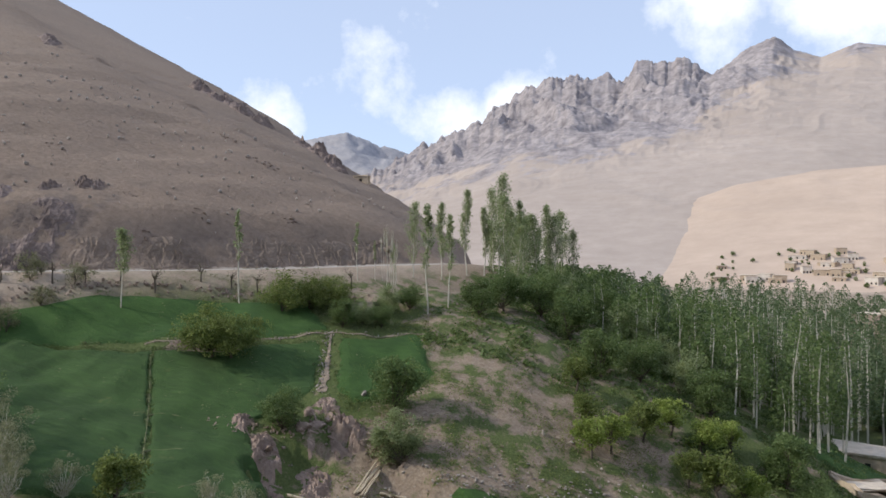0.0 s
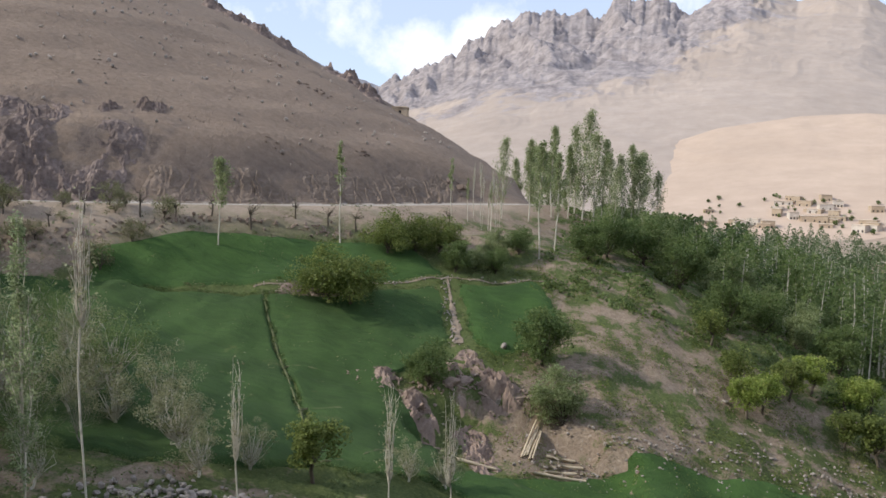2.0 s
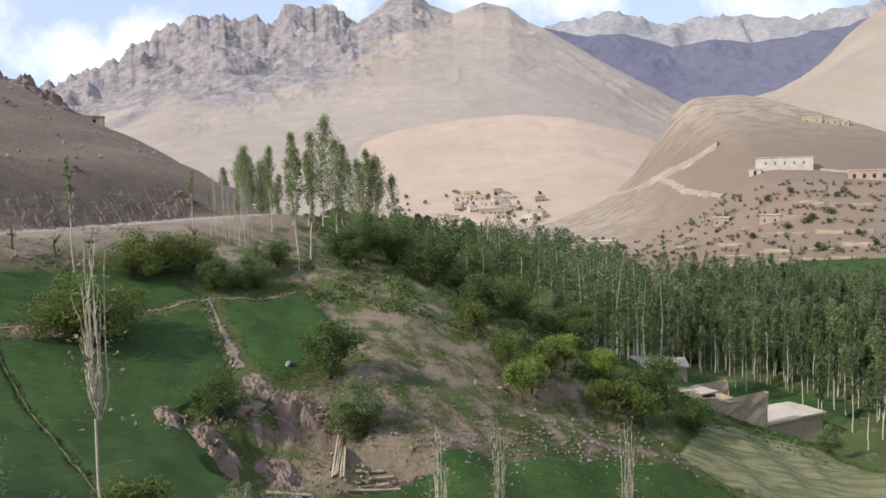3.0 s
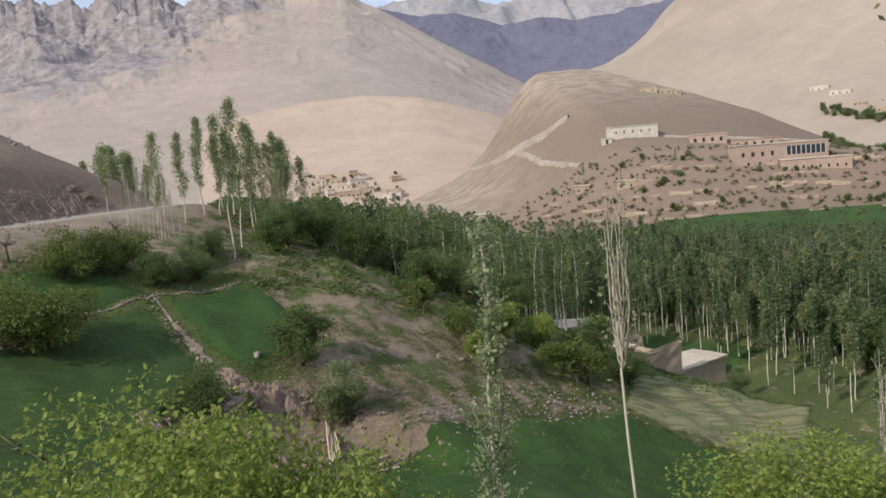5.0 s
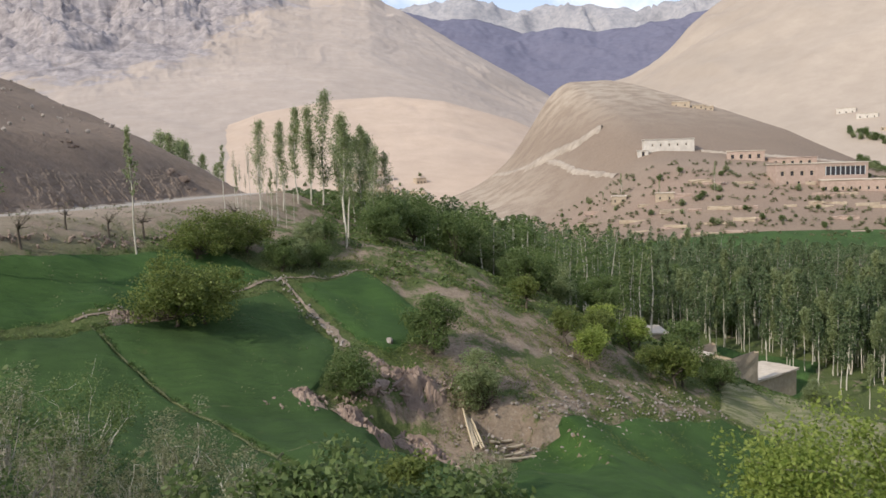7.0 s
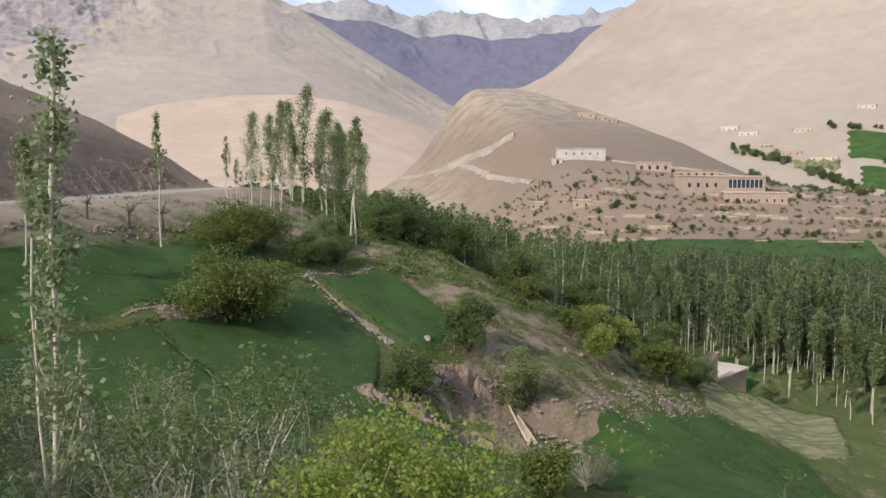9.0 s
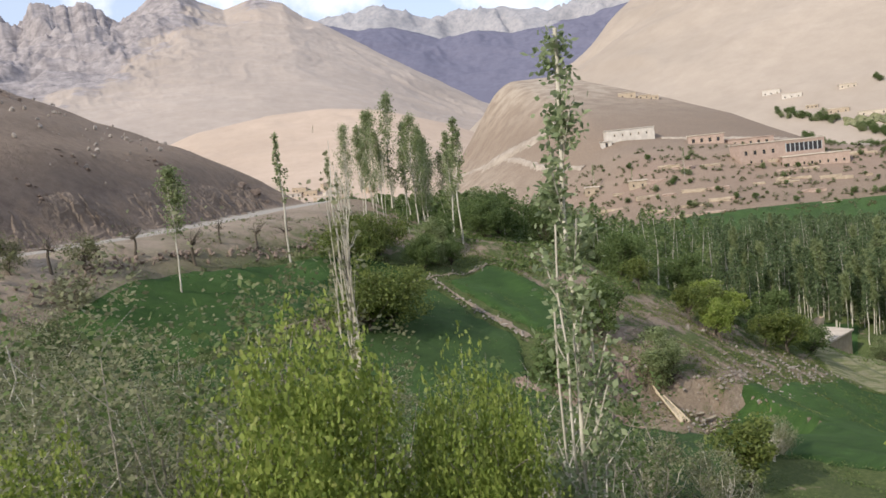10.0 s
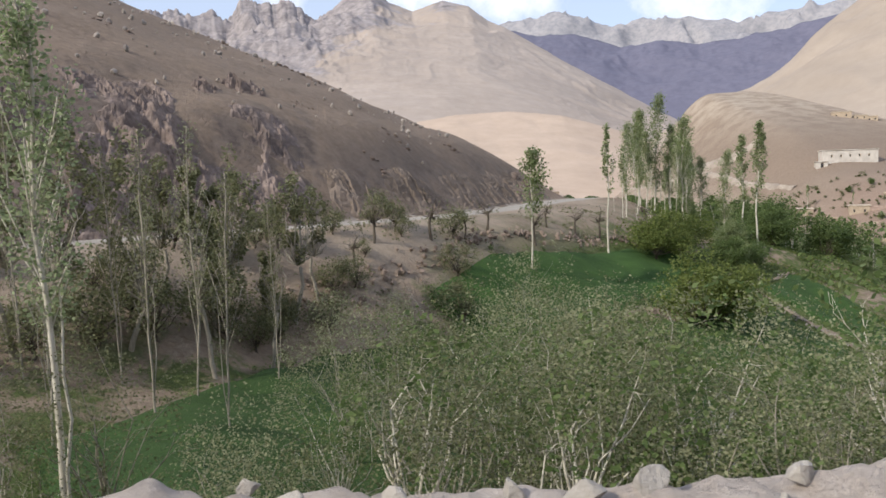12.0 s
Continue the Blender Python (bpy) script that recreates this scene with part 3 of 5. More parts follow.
def poplar(seed, h, wide, leaf, count, bark, foliage, bare=0.25, stems=1, limbs=26, thick=0.012):
    """A slim upright poplar: trunk, steep limbs and a broken columnar crown."""
    wood, crown = Shape(seed), Shape(seed + 500)
    r = wood.r
    root = empty("poplar_tree")
    pts = bend(r, (0, 0, -0.4), (r.normal() * 0.02 * h, r.normal() * 0.02 * h, h * 0.97), 10, 0.006 * h)
    wood.tube(pts, np.linspace(thick * h, 0.003 * h, 10), 6)
    for n in range(stems - 1):
        a, k = r.uniform(0, 6.283), r.uniform(0.12, 0.3)
        low = pts[1 + n % 3]
        top = low + (math.cos(a) * wide * k * 1.6, math.sin(a) * wide * k * 1.6, h * r.uniform(0.35, 0.6))
        wood.tube(bend(r, low, top, 7, 0.006 * h), np.linspace(0.6 * thick * h, 0.0015 * h, 7), 5)
    cs = []
    for n in range(limbs):
        t = bare + (0.98 - bare) * (n + r.uniform(0, 1)) / limbs
        base = pts[0] * 0 + np.array([np.interp(t, np.linspace(0, 1, 10), pts[:, k]) for k in range(3)])
        a = r.uniform(0, 6.283)
        f = (t - bare) / (1 - bare)
        shape = (1 - f) ** 0.65 * min(1, 0.35 + f * 4)
        out = wide * max(shape, 0.12) * r.uniform(0.5, 1.15)
        rise = out * r.uniform(1.6, 3.4)
        rise = min(rise, h * 1.02 - base[2])
        tip = base + (math.cos(a) * out, math.sin(a) * out, max(rise, 0.1))
        lp = bend(r, base, tip, 5, 0.02 * out)
        wood.tube(lp, np.linspace(0.3 * thick * h * (1.15 - t), 0.0016 * h, 5), 3)
        m = int(count / limbs * r.uniform(0.4, 1.6))
        q = r.uniform(0.12, 1.08, m) ** 0.8
        c = np.stack([np.interp(q, np.linspace(0, 1, 5), lp[:, k]) for k in range(3)], -1)
        cs.append(c + r.normal(size=(m, 3)) * wide * 0.17)
    crown.leaves(np.concatenate(cs), leaf, 0.2)
    under("trunk", wood.mesh("poplar_trunk", bark), root)
    under("crown", crown.mesh("poplar_crown", foliage, False), root)
    return root


def broad_tree(seed, name, h, radius, leaf, count, bark, foliage, clear=0.22, limbs=8, flat=0.8, clumps=26, tuft=1.0, girth=1.0):
    """A round, branching tree or bush whose crown is built of many clumps with gaps between."""
    wood, crown = Shape(seed), Shape(seed + 500)
    r = wood.r
    root = empty(name)
    fork = np.array((r.normal() * 0.06 * h, r.normal() * 0.06 * h, clear * h))
    wood.tube(bend(r, (0, 0, -0.3), fork, 5, 0.015 * h), np.linspace(0.035 * h, 0.026 * h, 5) * girth, 7)
    centre = np.array((0, 0, clear * h * 0.8 + (h - clear * h * 0.8) * 0.5))
    half = (h - clear * h * 0.8) * 0.5
    ends, cs = [], []
    for n in range(clumps):
        d = r.normal(size=3)
        d /= np.linalg.norm(d)
        k = r.uniform(0.35, 0.95)
        ends.append(centre + d * np.array((radius * k, radius * k, half * k)))
    for n, e in enumerate(ends[: limbs * 2]):
        mid = fork * 0.5 + np.array(e) * 0.5 + r.normal(size=3) * 0.05 * h
        lp = np.concatenate([bend(r, fork, mid, 4, 0.01 * h), bend(r, mid, e, 4, 0.012 * h)[1:]])
        wood.tube(lp[:6], np.linspace(0.014 * h, 0.003 * h, 6) * girth, 4)
        for b in range(3):
            a = lp[r.randint(2, 7)]
            wood.tube(bend(r, a, a + r.normal(size=3) * radius * 0.14 + (0, 0, radius * 0.12), 3, 0.008 * h), (0.003 * h * girth, 0.002 * h * girth, 0.001 * h * girth), 3)
    for e in ends:
        m = int(count / clumps * r.uniform(0.5, 1.5))
        s = r.uniform(0.2, 0.42) * tuft
        d = r.normal(size=(m, 3))
        d *= (r.uniform(0.2, 1, (m, 1)) ** 0.5) / np.linalg.norm(d, axis=1)[:, None]
        cs.append(e + d * np.array((radius * s, radius * s, radius * s * flat)) * 1.15)
    c = np.concatenate(cs)
    crown.leaves(c[c[:, 2] > 0.03 * h], leaf)
    under("trunk", wood.mesh(name + "_trunk", bark), root)
    under("crown", crown.mesh(name + "_crown", foliage, False), root)
    return root


def sapling(seed, h, spread_out, stems, leaf, count, bark, foliage, fork=0.35, wild=1.0):
    """A nearly bare young poplar: one pale stem that opens into a sheaf of upright shoots."""
    wood, crown = Shape(seed), Shape(seed + 500)
    r = wood.r
    root = empty("young_poplar")
    top = np.array((r.normal() * 0.02 * h, r.normal() * 0.02 * h, fork * h))
    wood.tube(bend(r, (0, 0, -0.3), top, 6, 0.006 * h), np.linspace(0.0036 * h, 0.0028 * h, 6), 7)
    cs = []
    for n in range(stems):
        a, k = r.uniform(0, 6.283), r.uniform(0.25, 1)
        tip = top + (math.cos(a) * spread_out * k, math.sin(a) * spread_out * k, (1 - fork) * h * r.uniform(0.55, 1.0))
        belly = top * 0.62 + tip * 0.38 + (math.cos(a) * spread_out * 0.45 * k, math.sin(a) * spread_out * 0.45 * k, -0.04 * h)
        lp = np.concatenate([bend(r, top, belly, 4, 0.004 * h * wild), bend(r, belly, tip, 5, 0.006 * h * wild)[1:]])
        wood.tube(lp, np.linspace(0.0026 * h, 0.0007 * h, 8), 4)
        for b in range(5):
            i = r.randint(2, 8)
            p = lp[i]
            e = p + r.normal(size=3) * (0.02 * h * wild, 0.02 * h * wild, 0.02 * h) + (0, 0, 0.06 * h)
            wood.tube(bend(r, p, e, 3, 0.003 * h), (0.0012 * h, 0.0009 * h, 0.0005 * h), 3)
            cs.append(e + r.normal(size=(2, 3)) * 0.02 * h)
        m = count // stems
        q = r.uniform(0.35, 1.02, m)
        c = np.stack([np.interp(q, np.linspace(0, 1, 8), lp[:, k]) for k in range(3)], -1)
        cs.append(c + r.normal(size=(m, 3)) * 0.022 * h)
    crown.leaves(np.concatenate(cs), leaf)
    under("trunk", wood.mesh("young_poplar_trunk", bark), root)
    under("crown", crown.mesh("young_poplar_crown", foliage, False), root)
    return root


def put(ob, x, y, scale=1.0, turn=0.0, z=None, sink=0.0):
    ob.matrix_basis = pose(x, y, float(height(x, y)) - sink if z is None else z, 0, 0, turn) @ Matrix.Diagonal((scale, scale, scale, 1))
    return ob


def plant(master, x, y, scale=1.0, turn=0.0, tall=1.0):
    """The first call places the master itself, later calls place copies."""
    m = pose(x, y, float(height(x, y)), 0, 0, turn) @ Matrix.Diagonal((scale, scale, scale * tall, 1))
    if not master.get("used"):
        master["used"] = 1
        master.matrix_basis = m
        return master
    ob = master.copy()
    scene.collection.objects.link(ob)
    ob.matrix_basis = m
    for c in master.children:
        k = c.copy()
        scene.collection.objects.link(k)
        k.parent = ob
    return ob
# ---- fields, each a cloth of young crop laid over the slope ----
def along_line(points, n):
    p = np.array(points, float)
    d = np.concatenate([[0], np.cumsum(np.linalg.norm(np.diff(p, axis=0), axis=1))])
    t = np.linspace(0, d[-1], n)
    return np.stack([np.interp(t, d, p[:, 0]), np.interp(t, d, p[:, 1])], -1)


RIMS = []


def field(name, left, right, material, label, lift=0.06, stepsize=0.6):
    """A crop patch between two edge lines, draped on the ground and turned down at its rim."""
    m = max(8, int(np.linalg.norm(np.array(left[-1]) - left[0]) / stepsize))
    a, b = along_line(left, m), along_line(right, m)
    n = max(8, int(np.linalg.norm(a - b, axis=1).max() / stepsize))
    u, v = np.meshgrid(np.linspace(0, 1, n), np.linspace(0, 1, m))
    p = a[:, None] * (1 - u)[..., None] + b[:, None] * u[..., None]
    x, y = p[..., 0], p[..., 1]
    rim = np.minimum(np.minimum(u, 1 - u) * (n - 1), np.minimum(v, 1 - v) * (m - 1))
    wob = (0.22 * waves(x, y, 3.5, 11) + 0.12 * waves(x, y, 1.1, 13)) * (rim < 1)
    x, y = x + wob, y + wob
    if stepsize < 1:
        RIMS.extend(np.concatenate([np.stack([x[i], y[i]], -1) for i in (0, -1)] + [np.stack([x[:, i], y[:, i]], -1) for i in (0, -1)]).tolist())
    z = height(x, y) + lift * np.clip(rim, 0, 1) * (1 + 0.3 * waves(x, y, 1.7, 12)) - 0.2 * (rim < 0.5) + 0.14
    ob = mesh_object(name, np.stack([x, y, z], -1).reshape(-1, 3), grid_faces(n, m), material)
    return tagged(ob, label, "field", kind="structure")


field("field_1", [(-62, 62.5), (-56, 69), (-47, 75), (-37.5, 80.6)], [(-60, 59.5), (-48.5, 66.2), (-40, 71), (-33, 75.6)], WHEAT_B, "strip of green young wheat below the willows")
field("field_2", [(-46.6, 65), (-40.5, 56.2), (-36.2, 50), (-33, 44)], [(-33, 74.2), (-30.2, 66.2), (-31.9, 62.2), (-33.8, 59.4), (-31.6, 57.4), (-29.8, 55.6), (-27.5, 52), (-26, 46)], WHEAT, "terrace of dark green young wheat")
field("field_3", [(-61.5, 60), (-68.5, 56.5), (-73.5, 50.5), (-78.5, 42.5), (-73, 34)], [(-46.7, 65.1), (-40.6, 56.2), (-36.3, 49.9), (-33.2, 44), (-40, 38)], WHEAT, "terrace of dark green young wheat", 0.1)
field("field_5", [(-31.6, 75), (-28.6, 67), (-26.4, 65.4)], [(-24.5, 79.5), (-21, 73.5), (-22.5, 68.5)], WHEAT_B, "small patch of green clover")
field("field_6", [(-27, 47), (-24, 54.4), (-17.8, 58.3), (-9, 61.8), (0, 65.5), (7, 68.3)], [(-15, 36), (-3, 42), (6, 50), (13, 58), (17.2, 65.6)], WHEAT_B, "lush green clover field at the foot of the bank")
field("field_7", [(8.5, 70.2), (16.5, 79.6), (31, 82)], [(18.2, 66.6), (27, 66), (38, 76)], PLOUGH, "pale stubble strip beside the mud hut")
field("field_8", [(13, 96), (20, 106), (24, 118)], [(30, 83), (42, 92), (52, 99), (40, 112)], WHEAT_B, "green field before the poplar plantation")
field("field_9", [(72, 203), (84, 216)], [(168, 148), (180, 164)], WHEAT, "flat green field beyond the plantation", 0.3, 3.0)
field("field_10", [(-44, 26), (-36, 24), (-30, 24)], [(-42, 33), (-37, 32), (-30, 30)], WHEAT_B, "green strip in the gully below the road")


def strip(name, line, wide, high, material, label, category, n=60, seed=0):
    """A low earthen ridge or path along a line on the ground."""
    p = along_line(line, n)
    d = np.gradient(p, axis=0)
    d /= np.linalg.norm(d, axis=1)[:, None]
    side = np.stack([-d[:, 1], d[:, 0]], -1)
    cols = []
    for u, lift in ((-1, -0.15), (-0.62, 0.55), (0, 1.0), (0.62, 0.55), (1, -0.15)):
        taper = np.linspace(*wide, n) if isinstance(wide, tuple) else wide
        w = taper * (1 + 0.25 * waves(p[:, 0], p[:, 1], 0.7, 63 + seed + int(u > 0)) + 0.45 * waves(p[:, 0], p[:, 1], 1.6, 60 + seed))
        q = p + side * (u * w / 2)[:, None]
        cols.append(np.stack([q[:, 0], q[:, 1], height(q[:, 0], q[:, 1]) + (0.06 if high < 0.035 else 0.15) - 0.12 * (0.035 <= high < 0.1) * np.clip(waves(p[:, 0], p[:, 1], 2.4, 66 + seed), 0, 1) + high * lift * (1 + 0.4 * waves(q[:, 0], q[:, 1], 0.9, 61 + seed))], -1))
    v = np.stack(cols, 1).reshape(-1, 3)
    return tagged(mesh_object(name, v, grid_faces(5, n), material), label, category, kind="structure")


strip("path_1", [(-32.6, 75.4), (-31.3, 71.5), (-30.2, 68.5), (-29.4, 65.8)], (0.12, 0.75), 0.03, PATH_SOIL, "trodden pale footpath between two fields", "path")
strip("path_2", [(-48, 65.9), (-42, 69.6), (-36, 73.2), (-32.6, 75.4), (-28, 77.6), (-22, 80.5)], 0.2, 0.03, PATH_SOIL, "narrow pale earth bank between terraces", "path", 90, 1)
strip("bund_1", [(-46.8, 65.2), (-43.5, 60.5), (-40.6, 56.2), (-36.4, 49.8), (-33.5, 44)], 0.12, 0.04, BUND_GRASS, "low grassy field bund", "bund", 90, 2)
strip("bund_2", [(-47, 48.5), (-44.6, 51.5), (-40.6, 57.3), (-38.6, 58.0)], 0.14, 0.08, BUND_GRASS, "thin grassy irrigation bund", "bund", 50, 3)
strip("bund_3", [(-42.5, 44), (-39.1, 47.4), (-36.7, 51.3), (-33.3, 52.5)], 0.14, 0.08, BUND_GRASS, "thin grassy irrigation bund", "bund", 50, 4)
strip("bund_4", [(-34, 43.5), (-31.9, 45.3), (-29.8, 48.8)], 0.14, 0.08, BUND_GRASS, "thin grassy irrigation bund", "bund", 50, 5)
for k, pts in enumerate(([(155.4, 326), (146.8, 332.6), (144.4, 354), (144, 376)], [(144.2, 365), (128.4, 304), (125.3, 268)], [(144, 370), (150.6, 415), (165, 470)], [(160, 262), (172, 250), (190, 240), (215, 235)], [(200, 205), (225, 215), (260, 240), (300, 262)])):
    strip("track_%d" % (k + 1), pts, 2.6 + (k == 0) * 4.4, 0.6 + (k == 0) * 0.9, TRACK_SOIL, "pale scraped track on the hillside", "track", 60, 20 + k)


# ---- trees ----
def tag_plant(ob, label, category, group=""):
    return tagged(ob, label, category, group)


POPLARS = [tag_plant(poplar(11 + k, 14.0, (1.8, 1.35, 2.0)[k], 0.2, 3300, BARK_PALE, LEAF_POPLAR, (0.16, 0.3, 0.22)[k], limbs=34, thick=0.008), "tall slim poplar with pale trunk and green crown", "tree", "poplars by the field") for k in range(3)]
for k, (x, y, s) in enumerate([(-21.7, 108.3, 1.05), (-25.5, 105, 0.85), (-20, 104.5, 0.95), (-18, 107, 0.8), (-15.5, 112, 0.95), (-13.8, 115, 0.9), (-12, 113, 0.8), (-28, 101, 0.75),
                               (-31, 98, 0.7), (-17.5, 100, 0.75), (-19, 109, 0.9), (-22.8, 110, 0.85), (-16.5, 109, 0.85), (-23.5, 107, 0.7), (-14.5, 112.5, 0.85)]):
    plant(POPLARS[k % 3], x, y, s, k * 77, 1.0)
LONE = tag_plant(poplar(26, 13.0, 1.0, 0.21, 1900, BARK_PALE, LEAF_POPLAR, 0.42, limbs=26, thick=0.008), "tall poplar with a long bare pale trunk", "tree", "poplars by the field")
for k, (x, y, s) in enumerate([(-24.8, 83.9, 0.95), (-23.6, 88, 0.85)]):
    plant(LONE, x, y, s, k * 130)
for k, (x, y, s) in enumerate([(-37, 200, 1.75), (-33, 206, 1.6), (-40, 208, 1.7), (-30, 201, 1.4), (-35, 214, 1.75), (-27, 196, 1.2), (-43, 203, 1.5), (-38.5, 205, 1.8), (-34.5, 202, 1.6)]):
    plant(POPLARS[(k + 1) % 3], x, y, s, k * 51)
THIN = [tag_plant(poplar(31 + k, 10.0, 0.6, 0.2, 560, BARK_PALE, LEAF_POPLAR, 0.5, limbs=18, thick=0.008), "thin poplar with a sparse leafy top", "tree", "poplars by the far road") for k in range(2)]
for k, (x, y, s) in enumerate([(-43.8, 76.4, 1.05), (-34, 92, 0.5), (-31, 90, 0.6), (-35.5, 90, 0.72)]):
    plant(THIN[k % 2], x, y, s, k * 53)

put(tag_plant(poplar(37, 8.6, 1.15, 0.2, 1500, BARK_PALE, LEAF_POPLAR, 0.45, limbs=24, thick=0.008), "poplar with a short full crown below the far road", "tree", "poplars by the far road"), -53.1, 69.0, 0.95)
GROVE = [tag_plant(poplar(41 + k, 11.0, (0.75, 1.05, 1.3, 0.9, 1.15)[k], 0.3, 1150, BARK_PALE, (LEAF_FAR, LEAF_POPLAR)[k % 2], (0.38, 0.48, 0.28, 0.55, 0.42)[k], limbs=18, thick=0.008), "slender plantation poplar with bare pale lower trunk", "tree", "poplars of the plantation") for k in range(5)]
def view_height_cap(x, y):
    """Height cap fitted to the camera's view from the road, keeping below far fields."""
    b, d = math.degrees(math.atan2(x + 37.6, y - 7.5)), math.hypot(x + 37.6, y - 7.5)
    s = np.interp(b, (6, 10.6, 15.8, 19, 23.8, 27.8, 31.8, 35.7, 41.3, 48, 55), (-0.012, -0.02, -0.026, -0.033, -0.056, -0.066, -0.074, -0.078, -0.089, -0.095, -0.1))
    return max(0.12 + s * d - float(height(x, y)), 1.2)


r = np.random.RandomState(5)
count = 0
while count < 290:
    u, w = r.uniform(0, 1) ** 1.25, r.uniform(0, 1)
    edge = np.array((30.0, 139.0)) * (1 - w) + np.array((58.0, 72.0)) * w
    x, y = edge + np.array((0.75, 0.66)) * u * 75
    if 1 / (1 + u * 3) < r.uniform(0, 1) * 0.7:
        continue
    x, y = x + r.normal() * 2.2, y + r.normal() * 2.2
    if waves(x, y, 16, 95) < -0.75:
        continue
    plant(GROVE[r.randint(5)], x, y, min(r.uniform(0.5, 1.15), view_height_cap(x, y) / 11), r.uniform(0, 360), r.uniform(0.9, 1.1))
    count += 1

for k in range(30):
    x, y = r.uniform(38, 62), r.uniform(70, 100)
    if y > 66 + 0.2 * (x - 38):
        plant(GROVE[r.randint(5)], x, y, min(r.uniform(0.6, 1.1), view_height_cap(x, y) / 11), r.uniform(0, 360))
ORCHARD = [tag_plant(broad_tree(61 + k, "broadleaf_tree", 5.5, 2.7, 0.2, 7600, BARK_DARK, (LEAF_DARK, LEAF_GULLY, LEAF_POPLAR)[k], 0.08, clumps=40), "dense green broadleaf tree", "tree", "trees below the road") for k in range(3)]
for k, (x, y, s) in enumerate([(-22.5, 66.3, 0.98), (-30.6, 60.2, 0.66), (-20.7, 61.5, 0.76), (-32.2, 77.2, 0.55), (-28.6, 79.3, 0.5), (-30.4, 78.6, 0.42), (11.4, 79.6, 0.95), (14, 77, 0.7), (33, 82, 0.55), (-6, 84, 0.9), (-2, 88, 1.0), (3, 93, 1.0), (-10, 92, 1.1), (-14, 96, 1.1),
                               (-4, 100, 1.1), (4, 104, 1.0), (-18, 93, 1.0), (-13, 103, 1.2), (-6, 108, 1.2), (3, 113, 1.1), (10, 106, 1.0), (12, 118, 1.1), (-2, 120, 1.2), (8, 128, 1.2), (18, 126, 1.1),
                               (-27, 84, 0.6), (-29, 82, 0.6), (-20, 88, 0.8), (20, 135, 1.2), (2, 138, 1.3), (-10, 122, 1.2), (30, 150, 1.2), (14, 150, 1.3), (40, 165, 1.2), (26, 172, 1.2), (0, 98, 0.8), (5, 86, 0.9)]):
    plant(ORCHARD[k % 3], x, y, min(s * r.uniform(0.9, 1.1), view_height_cap(x, y) / 5.6 if y > 83 and x > -24 else 9), r.uniform(0, 360))
for k in range(60):
    w, u = r.uniform(-0.1, 1.0), r.uniform(0.02, 0.8)
    x, y = np.array((30.0, 139.0)) * (1 - w) + np.array((58.0, 72.0)) * w + np.array((0.75, 0.66)) * u * 75
    plant(ORCHARD[r.randint(3)], x, y, min(r.uniform(0.6, 1.6), view_height_cap(x, y) / 5.6), r.uniform(0, 360))
BRIGHT = [tag_plant(broad_tree(71 + k, "apricot_tree", 4.2, 1.9, 0.2, 3600, BARK_DARK, LEAF_WILLOW if k else LEAF_BRIGHT, 0.28), "small tree with fresh yellow-green leaves", "tree", "fruit trees on the bank") for k in range(2)]
for k, (x, y, s) in enumerate([(-4.2, 72.8, 0.95), (-1.5, 76, 0.9), (1, 79.0, 1.0), (-6.5, 73.5, 0.9), (4, 78.5, 0.95), (-32.6, 42.2, 0.9), (6.5, 81, 0.9), (-8, 79, 0.8), (-5.8, 70.5, 0.95), (5.0, 72.2, 1.1), (7.5, 74.5, 0.9), (2.5, 73.0, 0.8)]):
    plant(BRIGHT[k % 2], x, y, s, k * 67)
WILLOW = [tag_plant(broad_tree(81 + k, "willow_tree", 4.6, 2.9, 0.17, 8000, BARK_DARK, LEAF_WILLOW, 0.12, flat=0.7, clumps=44), "olive-green willow with a flat spreading crown", "tree", "willows at the field edge") for k in range(2)]
for k, (x, y, s) in enumerate([(-38.8, 77.5, 0.95), (-34.8, 80.5, 0.85), (-41.7, 66.6, 1.15), (-39.3, 67.5, 1.0), (-36.6, 79.4, 0.8)]):
    plant(WILLOW[k % 2], x, y, s, k * 91)
DUSTY = [tag_plant(broad_tree(91 + k, "dusty_tree", 6.5, 2.2, 0.062, 5200, BARK_PALE if k == 1 else BARK_GREY, (LEAF_GREY, LEAF_DARK, LEAF_OLIVE)[k], 0.2, 10, 1.0, (26, 40, 34)[k], 0.9, 0.32), "dusty grey-green tree with sparse leaves", "tree", "thicket in the gully") for k in range(3)]
for k in range(54):
    x, v = r.uniform(-79, -57.5), r.uniform(10.5, 25)
    if x < -68 and v > 15:
        continue
    y = np.interp(x, NEAR_X, NEAR_Y) + v
    s = (-1.7 - float(height(x, y)) - r.uniform(0, 2.4)) / 6.5
    if s > 0.3:
        plant(DUSTY[k % 3], x, y, min(s, 1.15), r.uniform(0, 360))
for k, (x, y, top) in enumerate([(-59.4, 24.6, -0.2), (-60.6, 26.4, -1.3), (-57.3, 26.2, -0.5), (-64.6, 27.5, -2.3)]):
    plant(DUSTY[k % 3], x, y, (top - float(height(x, y))) / 6.5, 40 + k * 101)
for k in range(16):
    x, y = -57 - 0.95 * k + r.normal() * 0.8, r.uniform(34, 50) - 0.2 * k
    plant(DUSTY[0 if k % 3 else 1], x, y, (-2.2 - r.uniform(0, 1.8) - float(height(x, y))) / 6.5, r.uniform(0, 360))
NEAR_BRIGHT = [tag_plant(broad_tree(101 + k, "mulberry_tree", 4.6, 3.0, 0.105, 24000, BARK_GREY, LEAF_BRIGHT, 0.2, 14, 1.0, 110, 0.62), "leafy bright green mulberry growing below the road", "tree", "trees beside the road") for k in range(2)]
